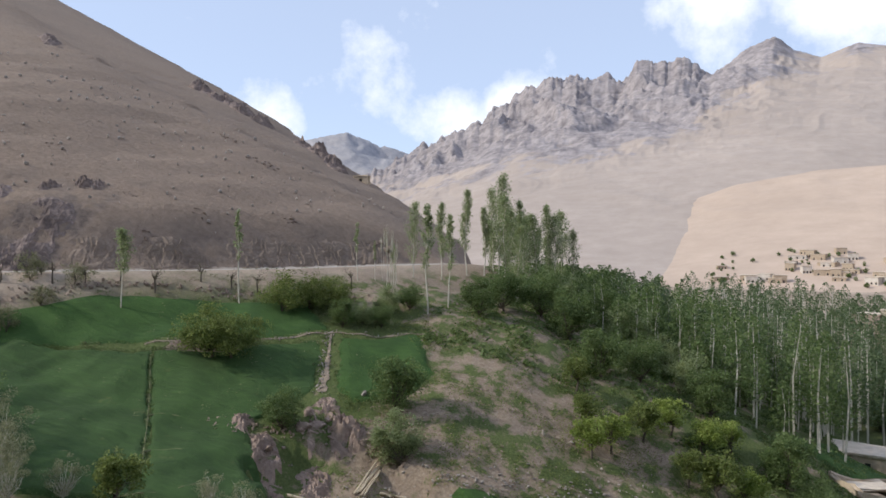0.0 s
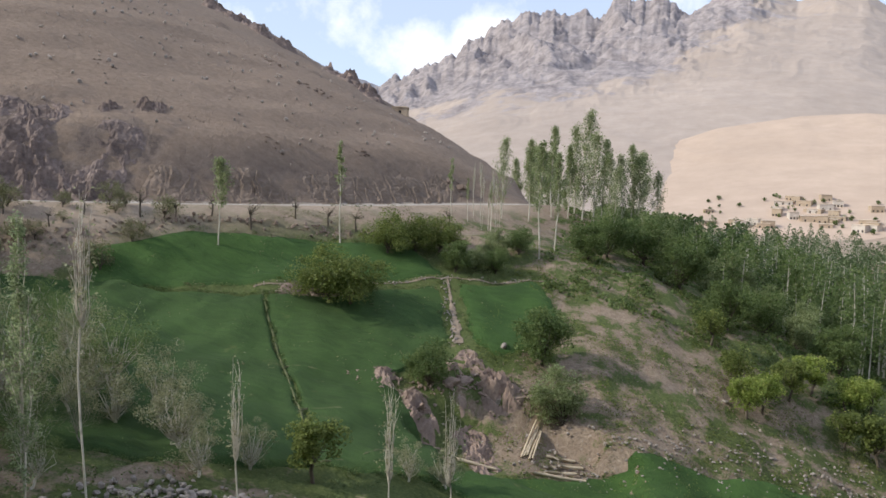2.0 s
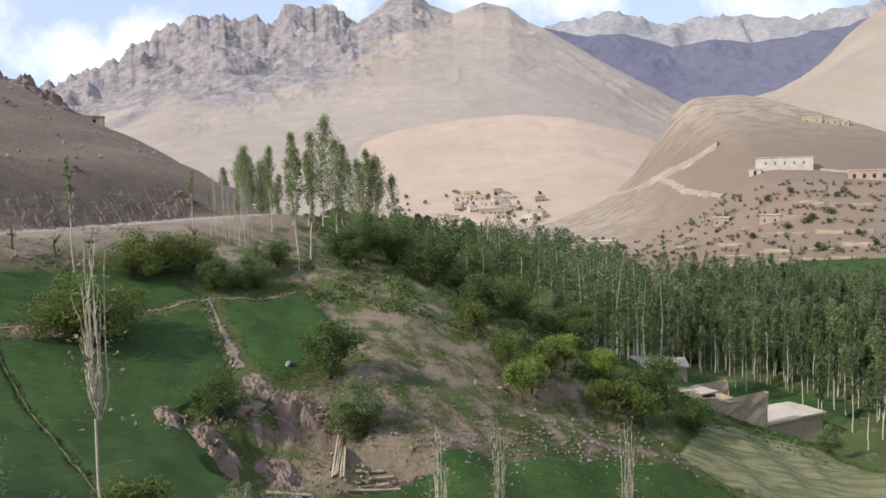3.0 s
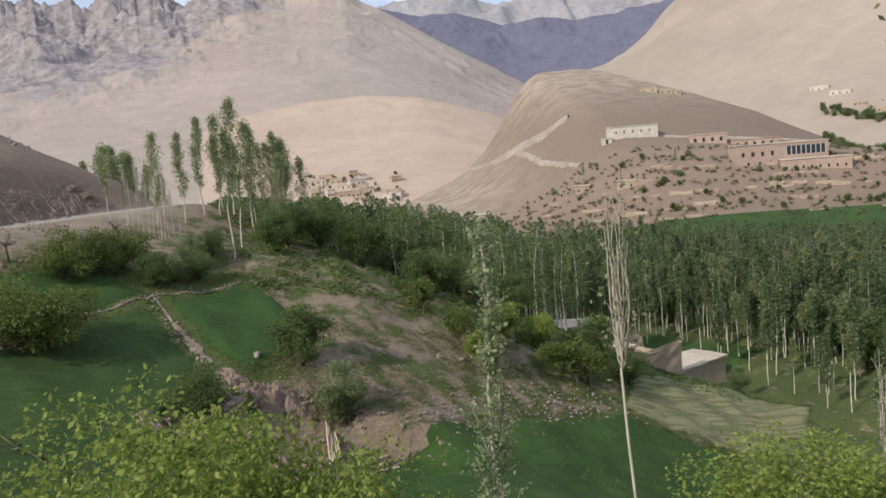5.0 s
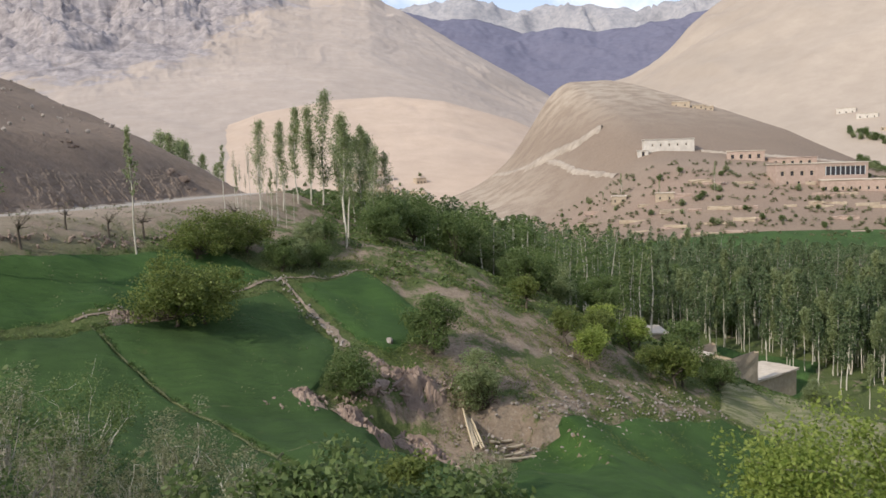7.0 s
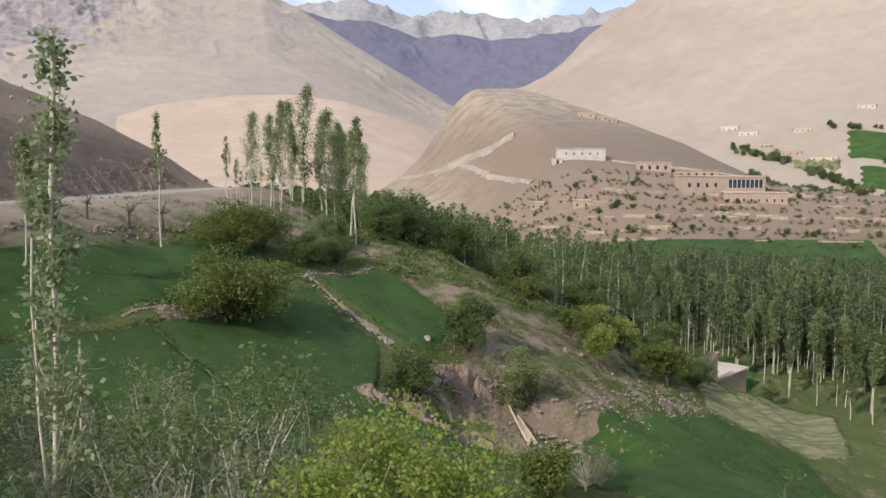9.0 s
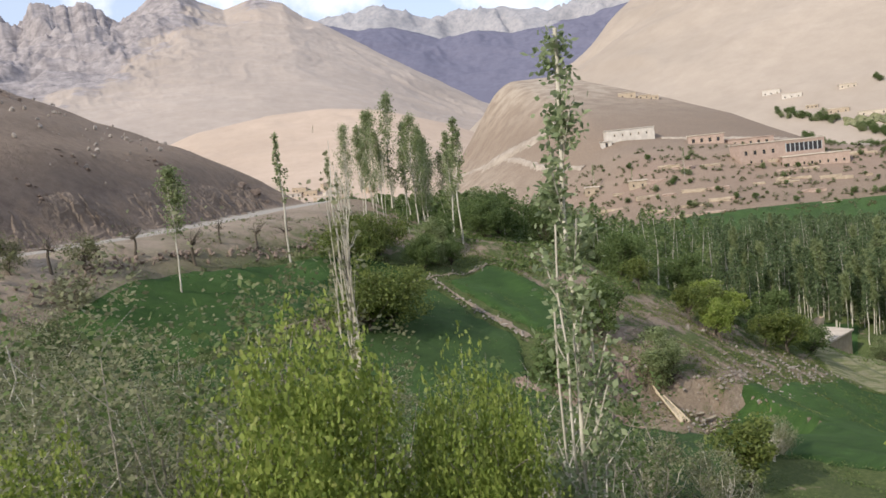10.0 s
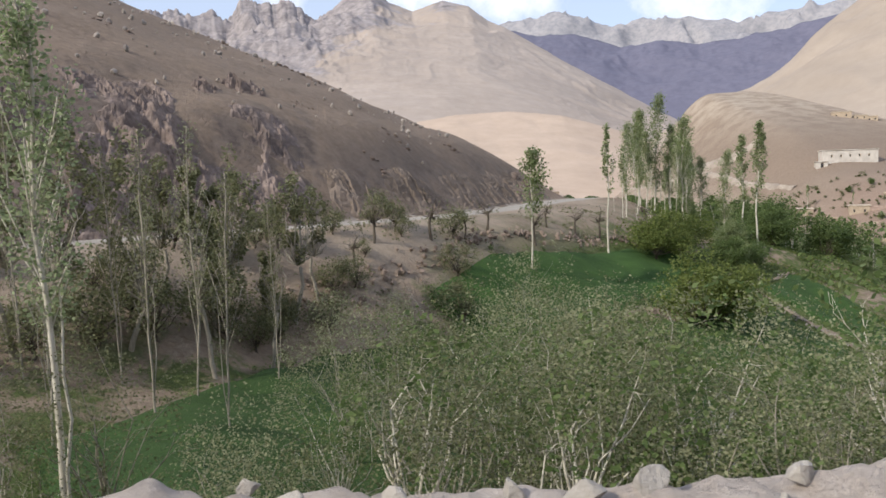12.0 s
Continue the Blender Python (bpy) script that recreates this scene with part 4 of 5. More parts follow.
for k, (x, y, top, wide) in enumerate([(-33.1, 14.9, -2.1, 1.9), (-31.5, 14.2, -2.7, 1.5), (-35.4, 15.6, -3.1, 1.5), (-29.7, 9.9, -1.55, 0.75), (-50.3, 20.9, -2.85, 1.5), (-57.7, 23.8, -1.45, 1.35), (-55.9, 23.6, -2.35, 1.0), (-60.2, 24.2, -2.2, 1.1)]):
    s = wide / 3.0
    plant(NEAR_BRIGHT[k % 2], x, y, s, k * 131, (top - float(height(x, y))) / (4.6 * s))
GULLY = [tag_plant(broad_tree(171 + k, "gully_tree", 6.5, 2.0, 0.075, 900, BARK_GREY, LEAF_GULLY, 0.25, 12, 1.0, 44, 0.9, 0.28), "loose green gully tree with pale branches", "tree", "trees in the gully") for k in range(3)]
for k, (x, y, top) in enumerate([(-51.9, 31.3, -3.4), (-48.4, 30.6, -4.4), (-53.3, 28.4, -4.1), (-53.5, 33, -3.6), (-55.5, 31, -3.6), (-47.0, 34, -5.2), (-45.7, 36, -6)]):
    plant(GULLY[k % 3], x, y, (top - float(height(x, y))) / 6.7, k * 83)
LOW_GREEN = [tag_plant(broad_tree(201 + k, "roadside_bush", 3.0, 1.3, 0.11, 5000, BARK_GREY, LEAF_GULLY, 0.15, 10, 1.0, 44, 0.7, 0.5), "mid-green leafy bush on the bank below the road", "bush", "bushes below the road") for k in range(2)]
for k, (x, y, top) in enumerate([(-42.0, 17.7, -3.0), (-41.2, 17.6, -3.0), (-40.2, 17.4, -3.3), (-39.2, 17.0, -3.5)]):
    plant(LOW_GREEN[k % 2], x, y, 0.85, k * 97, (top - float(height(x, y))) / (3.0 * 0.85))
BIRCHY = [tag_plant(broad_tree(181 + k, "bare_sapling", 6.0, 1.3, 0.1, 650, BARK_GREY if k == 1 else BARK_PALE, LEAF_GULLY, 0.42, 7, 1.0, 24, 0.8, 0.36), "spindly sapling with pale stems and few leaves", "tree", "saplings in the gully") for k in range(3)]
for k, (x, y, top) in enumerate([(-48.3, 32.7, -3.75), (-47.3, 33.4, -4.3), (-51.1, 28.2, -4.0), (-51.6, 31.3, -3.7), (-44.9, 19.9, -3.9),
                                 (-60.8, 30.5, -0.9), (-63.5, 31.5, -1.6), (-58.8, 28.6, -1.2), (-69, 32, -2.1), (-61.5, 27.6, -1.7), (-65, 28.0, -2.4), (-57, 29.5, -1.1), (-66.6, 30.2, -1.9), (-62.4, 29.2, -1.8), (-59.9, 26.8, -1.9)]):
    plant(BIRCHY[k % 3], x, y, (top - float(height(x, y))) / 6.0, k * 59)
SHEAF = [tag_plant(sapling(111 + k, 7.0, 0.17, 11, 0.08, 90, BARK_PALE, LEAF_GREY, 0.66, 0.5), "nearly bare young poplar with pale upright shoots", "tree", "young poplars beside the road") for k in range(2)]
for k, (x, y, s) in enumerate([(-26.9, 15.7, 0.97), (-56.9, 25.0, 0.95), (-22.5, 13.5, 0.6), (-21.0, 16.5, 0.7), (-19.5, 15.0, 0.6), (-28.0, 10.3, 0.62)] + [(-29.4 - 0.45 * k, 86 + 0.8 * k + (k % 3) * 1.0, 0.6 + 0.13 * (k % 4)) for k in range(11)]):
    plant(SHEAF[k % 2], x, y, s, k * 41)
LEAFY = [tag_plant(poplar(121 + k, 9.0, 0.55, 0.09, (3400, 3000)[k], BARK_PALE, LEAF_YOUNG, 0.1, stems=4, limbs=44, thick=0.0036), "young poplar clothed in small grey-green leaves", "tree", "young poplars beside the road") for k in range(2)]
for k, (x, y, s) in enumerate([(-28.9, 16.2, 0.72), (-53.3, 25.4, 1.22)]):
    plant(LEAFY[k % 2], x, y, s, k * 29)

GAUNT = [tag_plant(poplar(131 + k, 9.0, 0.75, 0.08, 1100, BARK_GREY, LEAF_OLIVE if k else LEAF_GREY, 0.3, stems=2, limbs=30, thick=0.004), "gaunt young poplar with few dusty leaves", "tree", "gaunt poplars on the terrace") for k in range(2)]
for k, (x, y, s) in enumerate([(-73.8, 49, 1.15), (-76.5, 50, 1.0), (-78, 46, 1.0), (-72.6, 44.5, 0.95), (-75.0, 46.5, 1.1), (-70.8, 51.5, 0.85), (-77.3, 42.5, 0.9), (-79.5, 49, 1.1)]):
    plant(GAUNT[k % 2], x, y, s, k * 71)
put(tag_plant(poplar(127, 10.0, 0.9, 0.085, 3000, BARK_PALE, LEAF_YOUNG, 0.5, stems=2, limbs=30, thick=0.007), "tall poplar with a forked white trunk", "tree", "young poplars beside the road"), -75.2, 33.9, 1.1)
OLIVE = [tag_plant(broad_tree(131 + k, "terrace_tree", 8.0, (0.85, 1.1, 0.7)[k], 0.15, 1700, BARK_GREY, LEAF_OLIVE, (0.35, 0.2, 0.45)[k], 9, 1.5, 22, 1.0, 0.4), "thin dark-leaved tree on the terrace edge", "tree", "trees on the upper terrace") for k in range(3)]
for k in range(6):
    x = r.uniform(-100, -72)
    plant(OLIVE[k % 3], x, np.interp(x, FAR_ROAD[:11, 0], FAR_ROAD[:11, 1]) - r.uniform(5, 13), r.uniform(0.45, 1.0), r.uniform(0, 360))
SHRUB = [tag_plant(broad_tree(161 + k, "olive_shrub", 3.6, 2.0, 0.16, 1700, BARK_DARK, LEAF_OLIVE, 0.12, 9, 1.0, 26), "scrubby dark olive shrub on the terrace edge", "bush", "shrubs on the upper terrace") for k in range(2)]
for k in range(40):
    x = r.uniform(-104, -57)
    plant(SHRUB[k % 2], x, np.interp(x, FAR_ROAD[:11, 0], FAR_ROAD[:11, 1]) - r.uniform(4, 14), r.uniform(0.3, 0.8), r.uniform(0, 360))
for k, (x, y, s) in enumerate([(-69.6, 58, 1.0), (-72.2, 56, 1.05), (-74, 54, 1.0), (-68.3, 59.5, 0.8), (-76.5, 52.5, 1.1), (-73.2, 51.5, 0.9), (-75.5, 55.5, 0.9), (-78.5, 53, 1.1), (-71, 53.5, 0.7), (-80, 50, 1.2)]):
    plant(OLIVE[k % 3], x, y, s, k * 67)
for k, (x, y, s) in enumerate([(-70.8, 57.2, 0.7), (-73.2, 55.3, 0.8), (-67.4, 60.2, 0.6), (-75.4, 53.4, 0.8), (-77.6, 51.8, 0.9), (-66.2, 61.2, 0.5), (-71.5, 55.2, 0.6)]):
    plant(SHRUB[k % 2], x, y, s, k * 67)
TWIGGY = [tag_plant(broad_tree(141 + k, "bare_bush", 4.2, 2.0, 0.12, 2200, BARK_PALE, LEAF_GREY, 0.1, 16, 1.0, 40, 0.7), "half-bare bush with pale twigs", "bush", "bushes in the gully") for k in range(2)]
for k, (x, y, s) in enumerate([(-39.7, 40, 1.0), (-37.5, 38.5, 0.8), (-44, 41, 0.9), (-47, 43, 1.0), (-36, 41.5, 0.7), (-50, 40, 0.9), (-28, 45, 0.6), (-35, 29, 0.7), (-26, 46, 0.6)]):
    plant(TWIGGY[k % 2], x, y, s, k * 47)
for k, (x, y, s) in enumerate([(-44, 38, 0.6), (-53, 38, 0.7)]):
    plant(DUSTY[k % 3], x, y, s, k * 61)
DARK_STUMP = [tag_plant(broad_tree(151 + k, "pruned_tree", 2.8, 1.3, 0.12, 40, BARK_DARK, LEAF_OLIVE, 0.45, 7, 1.0, 14), "gnarled pruned tree with dark trunk", "tree", "pruned trees along the upper field") for k in range(2)]
for k in range(13):
    t = k / 12
    plant(DARK_STUMP[k % 2], -70 + 36 * t + r.normal() * 0.6, 59.5 + 24 * t + 2.0 + r.normal() * 0.5, r.uniform(0.7, 1.2), r.uniform(0, 360))
PALE = [tag_plant(broad_tree(191 + k, "silver_willow", 5.6, 2.1, 0.095, 4800, BARK_PALE, LEAF_GULLY if k else LEAF_GREY, 0.15, 14, 1.0, 46, 0.75, 0.6), "feathery grey-green willow with pale branches", "tree", "willows in the gully") for k in range(2)]
for k, (x, y, s) in enumerate([(-42.0, 42.6, 1.0), (-45.6, 43.6, 1.1), (-49.4, 44.6, 1.0), (-52.5, 47.0, 0.9), (-39.6, 41.2, 0.6), (-57.0, 50.5, 0.8), (-47, 37, 0.85), (-50, 41, 1.0), (-53.5, 43.5, 1.0), (-45, 35, 0.75), (-49, 36, 0.85), (-55.5, 41, 1.0), (-52, 38, 0.9), (-43, 33, 0.7), (-46.5, 40.5, 0.9)]):
    plant(PALE[k % 2], x, y, s, k * 77)
# ---- woodland that nobody could count ----
def woodland(name, spots, label, foliage, tall, wide, leaf, count, seed):
    """One joined mass of far trees: thin pale trunks and loose crowns."""
    wood, crown = Shape(seed), Shape(seed + 1)
    q = wood.r
    for x, y in spots:
        z = float(height(x, y))
        h = min(tall * q.uniform(0.45, 1.2), view_height_cap(x, y) * q.uniform(0.8, 1.0))
        wood.tube([(x, y, z - 0.3), (x + q.normal() * 0.15, y + q.normal() * 0.15, z + h * 0.5), (x + q.normal() * 0.3, y + q.normal() * 0.3, z + h * 0.93)], (0.011 * h, 0.008 * h, 0.002 * h), 3)
        t = q.uniform(0.05, 1, count)
        w = wide * q.uniform(0.6, 1.4) * np.sin(np.clip(0.2 + 0.8 * t, 0, 1) * math.pi) ** 0.7 + 0.15
        a = q.uniform(0, 6.283, count)
        k = np.sqrt(q.uniform(0.05, 1, count))
        crown.leaves(np.stack([x + np.cos(a) * w * k, y + np.sin(a) * w * k, z + h * (0.25 + 0.76 * t)], -1), leaf, 0.2)
    me = bpy.data.meshes.new(name)
    v = np.concatenate(wood.v + crown.v)
    me.from_pydata(v.tolist(), [], wood.f + [[i + wood.n for i in f] for f in crown.f])
    me.materials.append(BARK_PALE)
    me.materials.append(foliage)
    idx = np.zeros(len(me.polygons), np.int32)
    idx[len(wood.f):] = 1
    me.polygons.foreach_set("material_index", idx)
    return tagged(new(name, me), label, "woodland", kind="stuff")


q = np.random.RandomState(21)
spots = []
while len(spots) < 640:
    w, u = q.uniform(-0.15, 1.05), q.uniform(0, 1)
    e = np.array((28.0, 142.0)) * (1 - w) + np.array((60.0, 68.0)) * w
    x, y = e + np.array((0.75, 0.66)) * (4 + u * 130)
    if 0.478 * x + 0.878 * y < 203 and r.uniform(0, 1) < 1:
        spots.append((x + q.normal() * 2, y + q.normal() * 2))
woodland("poplar_woodland", spots, "dense poplar woodland on the valley floor", LEAF_FAR, 10.0, 1.4, 0.38, 330, 301)
spots = []
while len(spots) < 300:
    x, y = q.uniform(-22, 75), q.uniform(112, 270)
    if y > 112 + 0.9 * max(0, -x) and x < 10 + 0.35 * (y - 60) and x > -28 + 0.16 * (y - 100):
        spots.append((x, y))
woodland("mixed_woodland", spots, "mixed green trees along the valley stream", LEAF_FAR, 19.0, 2.2, 0.4, 420, 303)
spots = [(q.uniform(-19, 22), q.uniform(94, 150)) for k in range(170)]
woodland("slope_thicket", [(x, y) for x, y in spots if y > 92 + 0.3 * max(0, -x) and x < 8 + 0.35 * (y - 60)], "thicket of young poplars behind the orchard", LEAF_GULLY, 15.0, 1.5, 0.34, 400, 305)


def ground_cover(name, label, area, n, blade, material, seed, avoid=0.0):
    """Low tufts spread over a stretch of slope."""
    s = Shape(seed)
    p = s.r
    x, y = p.uniform(area[0], area[1], n), p.uniform(area[2], area[3], n)
    keep = waves(x, y, 7.0, 33) + p.normal(size=n) * 0.4 > avoid
    keep &= (road_distance(x, y)[0] > 2.9) & (road_distance(x, y)[2] <= 0)
    x, y = x[keep], y[keep]
    m = 10
    sp = p.uniform(0.12, 0.4, (len(x), 1))
    c = np.stack([x[:, None] + p.normal(size=(len(x), m)) * sp, y[:, None] + p.normal(size=(len(x), m)) * sp, p.uniform(0.02, 0.35, (len(x), m)) * sp * 2.2], -1).reshape(-1, 3)
    c[:, 2] += height(c[:, 0], c[:, 1]) + 0.03
    s.leaves(c, blade, -0.4)
    ob = new(name, s.mesh(name, material, False))
    return tagged(ob, label, "plants", kind="stuff")


ground_cover("grass_tufts", "sparse grass and weeds on the stony slope", (-28, 20, 54, 90), 9000, 0.12, LEAF_WILLOW, 401)
ground_cover("low_scrub", "low dry scrub below the far road", (-110, -28, 56, 92), 2600, 0.16, LEAF_OLIVE, 403, 0.1)
ground_cover("gully_weeds", "green weeds on the bank below the road", (-88, -10, 14, 44), 4200, 0.12, LEAF_DARK, 405, -0.2)
ground_cover("dark_undergrowth", "dark undergrowth among the orchard trees", (-24, 34, 78, 118), 5200, 0.3, LEAF_DARK, 407, -0.2)


# ---- stones ----
def rock_mesh(name, seed, size, material, detail=1):
    bm = bmesh.new()
    bmesh.ops.create_icosphere(bm, subdivisions=detail, radius=1)
    p = np.random.RandomState(seed)
    k = p.uniform(0.6, 1.3, 3)
    cuts = [(Vector(p.normal(size=3)).normalized(), p.uniform(0.35, 0.75)) for c in range(9)]
    for v in bm.verts:
        for n, d in cuts:
            over = v.co.dot(n) - d
            if over > 0:
                v.co -= n * over * 0.97
        v.co = Vector((v.co.x * k[0], v.co.y * k[1], v.co.z * k[2])) * size * (1 + p.normal() * 0.05)
    me = bpy.data.meshes.new(name)
    bm.to_mesh(me)
    bm.free()
    me.materials.append(material)
    return me


def rubble(name, label, spots, material, seed):
    """Loose stones too many to count, as one mass."""
    p = np.random.RandomState(seed)
    kinds = [rock_mesh("loose_stone", seed + k, 1.0, material, 1) for k in range(4)]
    shapes = []
    for me in kinds:
        co = np.empty(len(me.vertices) * 3)
        me.vertices.foreach_get("co", co)
        shapes.append((co.reshape(-1, 3), np.array([list(f.vertices) for f in me.polygons])))
    vs, fs, n = [], [], 0
    for x, y, s in spots:
        co, f = shapes[p.randint(4)]
        a = p.uniform(0, 6.283)
        rot = np.array([[math.cos(a), -math.sin(a), 0], [math.sin(a), math.cos(a), 0], [0, 0, 1]])
        vs.append(co @ rot.T * s + (x, y, float(height(x, y)) + 0.1 + s * 0.2))
        fs.append(f + n)
        n += len(co)
    for me in kinds:
        bpy.data.meshes.remove(me)
    ob = mesh_object(name, np.concatenate(vs), np.concatenate(fs), material, smooth=False)
    return tagged(ob, label, "stones", kind="stuff")


q = np.random.RandomState(31)
line = along_line([(-37.5, 58.5), (-34, 58.6), (-31, 59.5), (-27, 62.5), (-24, 62.8), (-20, 61)], 200)
rubble("scarp_rubble", "broken earth and stones along the eroded bank", [(*(line[q.randint(200)] + q.normal(size=2) * (0.9, 0.7)), q.uniform(0.05, 0.24)) for k in range(260)], BANK_SOIL, 501)
line = along_line([(-40, 33), (-38, 35.5), (-35, 36.5), (-31, 37.5)], 200)
rubble("gully_scree", "grey stones piled along the gully", [(*(line[q.randint(200)] + q.normal(size=2) * 0.9), q.uniform(0.1, 0.3)) for k in range(320)], STONE, 503)
line = along_line([(-22, 56), (-16, 57.2), (-8, 61.8), (0, 66.5), (7, 69)], 200)
rubble("slope_stones", "small stones on the slope above the clover", [(*(line[q.randint(200)] + q.normal(size=2) * (2.2, 1.4) + (0, 1.5)), q.uniform(0.05, 0.2)) for k in range(420)], STONE, 505)
rubble("hill_stones", "scattered stones on the bare hillside", [(x, y, q.uniform(0.1, 0.5) ** 1.3) for x, y in zip(q.uniform(-125, -42, 420), q.uniform(78, 135, 420)) if y > np.interp(x, FAR_ROAD[:11, 0], FAR_ROAD[:11, 1]) + 9], STONE, 507)
line = along_line([(-70, 58.5), (-63, 63.5), (-56, 70.6), (-47, 76.6), (-38, 81.6), (-33, 84)], 200)
rubble("wall_stones", "fallen stones along the low wall", [(*(line[q.randint(200)] + q.normal(size=2) * (0.5, 0.35)), q.uniform(0.08, 0.26)) for k in range(420)], BANK_SOIL, 509)

CLIFF = mat_soil("broken_cliff_rock", (0.13, 0.10, 0.09), (0.40, 0.315, 0.275), 0.7)
CUT_EARTH = mat_soil("road_cut_earth", (0.17, 0.13, 0.10), (0.32, 0.25, 0.2), 0.8)


def crag(name, label, line, half, amp, size, seed, material, n=160, m=26, slant=0.45):
    """Broken rock or earth that rises out of a slope along a line: sharp ribs, gullies and ragged ends."""
    p = along_line(line, n)
    d = np.gradient(p, axis=0)
    d /= np.linalg.norm(d, axis=1)[:, None]
    length = np.concatenate([[0], np.cumsum(np.linalg.norm(np.diff(p, axis=0), axis=1))])
    v = np.linspace(-1, 1, m)
    x = p[:, 0][:, None] - d[:, 1][:, None] * v[None] * half
    y = p[:, 1][:, None] + d[:, 0][:, None] * v[None] * half
    S, V = np.meshgrid(length, v * half, indexing="ij")
    ribs = fractal(S + 0.5 * waves(S, V, size, seed + 7), V * slant, size, 5, seed, True)
    ends = np.clip(np.minimum(length, length[-1] - length) / (half * 1.2), 0, 1)[:, None]
    rim = np.sqrt(np.clip(1 - v * v, 0, 1))[None] * ends * (0.75 + 0.4 * waves(S, V, size * 2.6, seed + 9))
    z = height(x, y) + amp * (rim * (0.95 + 0.75 * ribs) - 0.42)
    ob = mesh_object(name, np.stack([x, y, z], -1).reshape(-1, 3), grid_faces(m, n), material, smooth=False)
    return tagged(ob, label, "rock", "rock faces on the slopes")


HILL_ROCK = mat_soil("weathered_rock", (0.12, 0.09, 0.075), (0.28, 0.215, 0.18), 0.9)


def outcrop(seed, x, y, wide, deep, size, material=HILL_ROCK, label="dark weathered rock outcrop in the hillside", category="rock", group="outcrops on the hill", sink=0.0):
    """Bare rock breaking through the hillside: split, tilted blocks."""
    p = np.random.RandomState(seed + 60)
    shapes = [rock_mesh("outcrop_block", seed * 5 + k, 1.0, material, 2 if size > 2 else 1) for k in range(5)]
    root = empty("rock_outcrop")
    root.location = (x, y, float(height(x, y)))
    for k in range(int(12 + wide * deep * 1.7)):
        a, q_ = p.uniform(0, 6.283), math.sqrt(p.uniform(0, 1))
        px, py = math.cos(a) * q_ * wide, math.sin(a) * q_ * deep
        if waves(np.array(x + px), np.array(y + py), wide * 0.45 + 0.8, 92) < -0.35:
            continue
        s_ = size * p.uniform(0.12, 0.42) * (1.15 - 0.6 * q_)
        ob = under("block", shapes[p.randint(5)], root)
        ob.matrix_basis = pose(px, py, float(height(x + px, y + py)) - root.location.z + (0.1 - sink) * s_, p.normal() * 9, p.normal() * 9, p.normal() * 30) @ Matrix.Diagonal((1.5 * s_, 0.9 * s_, s_, 1))
    return tagged(root, label, category, group)


crag("cliff", "dark broken rock face above the far road", [(-104, 58.5), (-94, 62), (-86, 66), (-79, 69.5), (-73, 73.5), (-68.5, 76), (-64.5, 77.5)], 5.2, 1.45, 4.6, 710, CLIFF, 340, 60, 1.5)
crag("cliff", "band of dark rock on the bare hillside", [(-84, 74), (-79, 77.5), (-75, 79.5)], 2.0, 0.9, 2.6, 720, CLIFF, 90, 26, 0.6)
for k, (x, y, w) in enumerate([(-73.6, 82.3, 1.7), (-71.0, 86.2, 2.0)]):
    crag("outcrop", "dark rock knob on the bare hillside", [(x - w, y - 0.7 * w), (x, y), (x + w, y + 0.8 * w)], 1.5, 1.7, 1.5, 730 + 7 * k, CLIFF, 44, 22, 0.8)
crag("cliff", "crumbling earth and rock cut above the far road", [(-66.5, 75.2), (-61.3, 79.2), (-55.4, 86.4), (-48.2, 96.4), (-41, 105.8), (-37.3, 110.0)], 2.2, 0.42, 2.6, 740, CUT_EARTH, 420, 30, 1.4)
crag("outcrop", "dark rock rib along the shoulder of the hill", [(-122, 188), (-110, 181), (-99, 176), (-90, 172)], 4.0, 2.6, 5.0, 750, CLIFF, 120, 20, 0.9)
crag("outcrop", "dark rock rib along the shoulder of the hill", [(-84, 172), (-78, 168), (-70, 160), (-62, 152.5)], 3.0, 2.0, 4.0, 760, CLIFF, 120, 18, 0.9)
crag("outcrop", "dark rock rib high on the hill", [(-138, 152), (-131, 147), (-126, 142)], 2.4, 1.6, 4.0, 770, CLIFF, 60, 18, 0.9)
for k, (x, y, w, d, s) in enumerate([(-58, 91, 1.8, 0.7, 0.9), (-60.8, 83.4, 1.6, 0.7, 0.9), (-66.5, 88, 1.5, 0.7, 0.7), (-82, 92, 2, 1, 1.0), (-64, 119, 3, 1.4, 1.3), (-75, 126, 3, 1.6, 1.4), (-50, 101, 2, 0.8, 0.9), (-38.6, 109.0, 1.6, 1.0, 1.5)]):
    outcrop(k, x, y, w, d, s)
PINK_EARTH = mat_soil("rosy_eroded_earth", (0.24, 0.175, 0.145), (0.42, 0.325, 0.27), 1.1)
for k, (x, y, w, d, s) in enumerate([(-26.6, 62.6, 1.9, 1.2, 4.2), (-28.6, 61.6, 1.2, 0.8, 2.8), (-24.4, 61.9, 1.3, 0.8, 2.6), (-31.5, 58.0, 1.8, 0.6, 2.0), (-34.2, 58.6, 1.6, 0.5, 1.6), (-29.4, 55.2, 1.2, 0.8, 0.9), (-27.8, 52.2, 1.0, 1.0, 0.8), (-25.5, 56.6, 0.8, 0.5, 1.3), (-24.8, 78.6, 1.6, 0.6, 0.8), (-15.5, 73.5, 2.4, 1.2, 0.9)]):
    outcrop(30 + k, x, y, w, d, s, PINK_EARTH, "crumbling bank of rosy eroded earth", "bank", "eroded banks", 0.6)
crag("earth_bank", "crumbling scarp of rosy earth beside the wheat", [(-35.4, 60.9), (-33.4, 59.0), (-30.8, 57.6), (-29.2, 55.4), (-27.6, 52.2)], 1.3, 0.62, 1.3, 780, PINK_EARTH, 130, 26, 1.0)
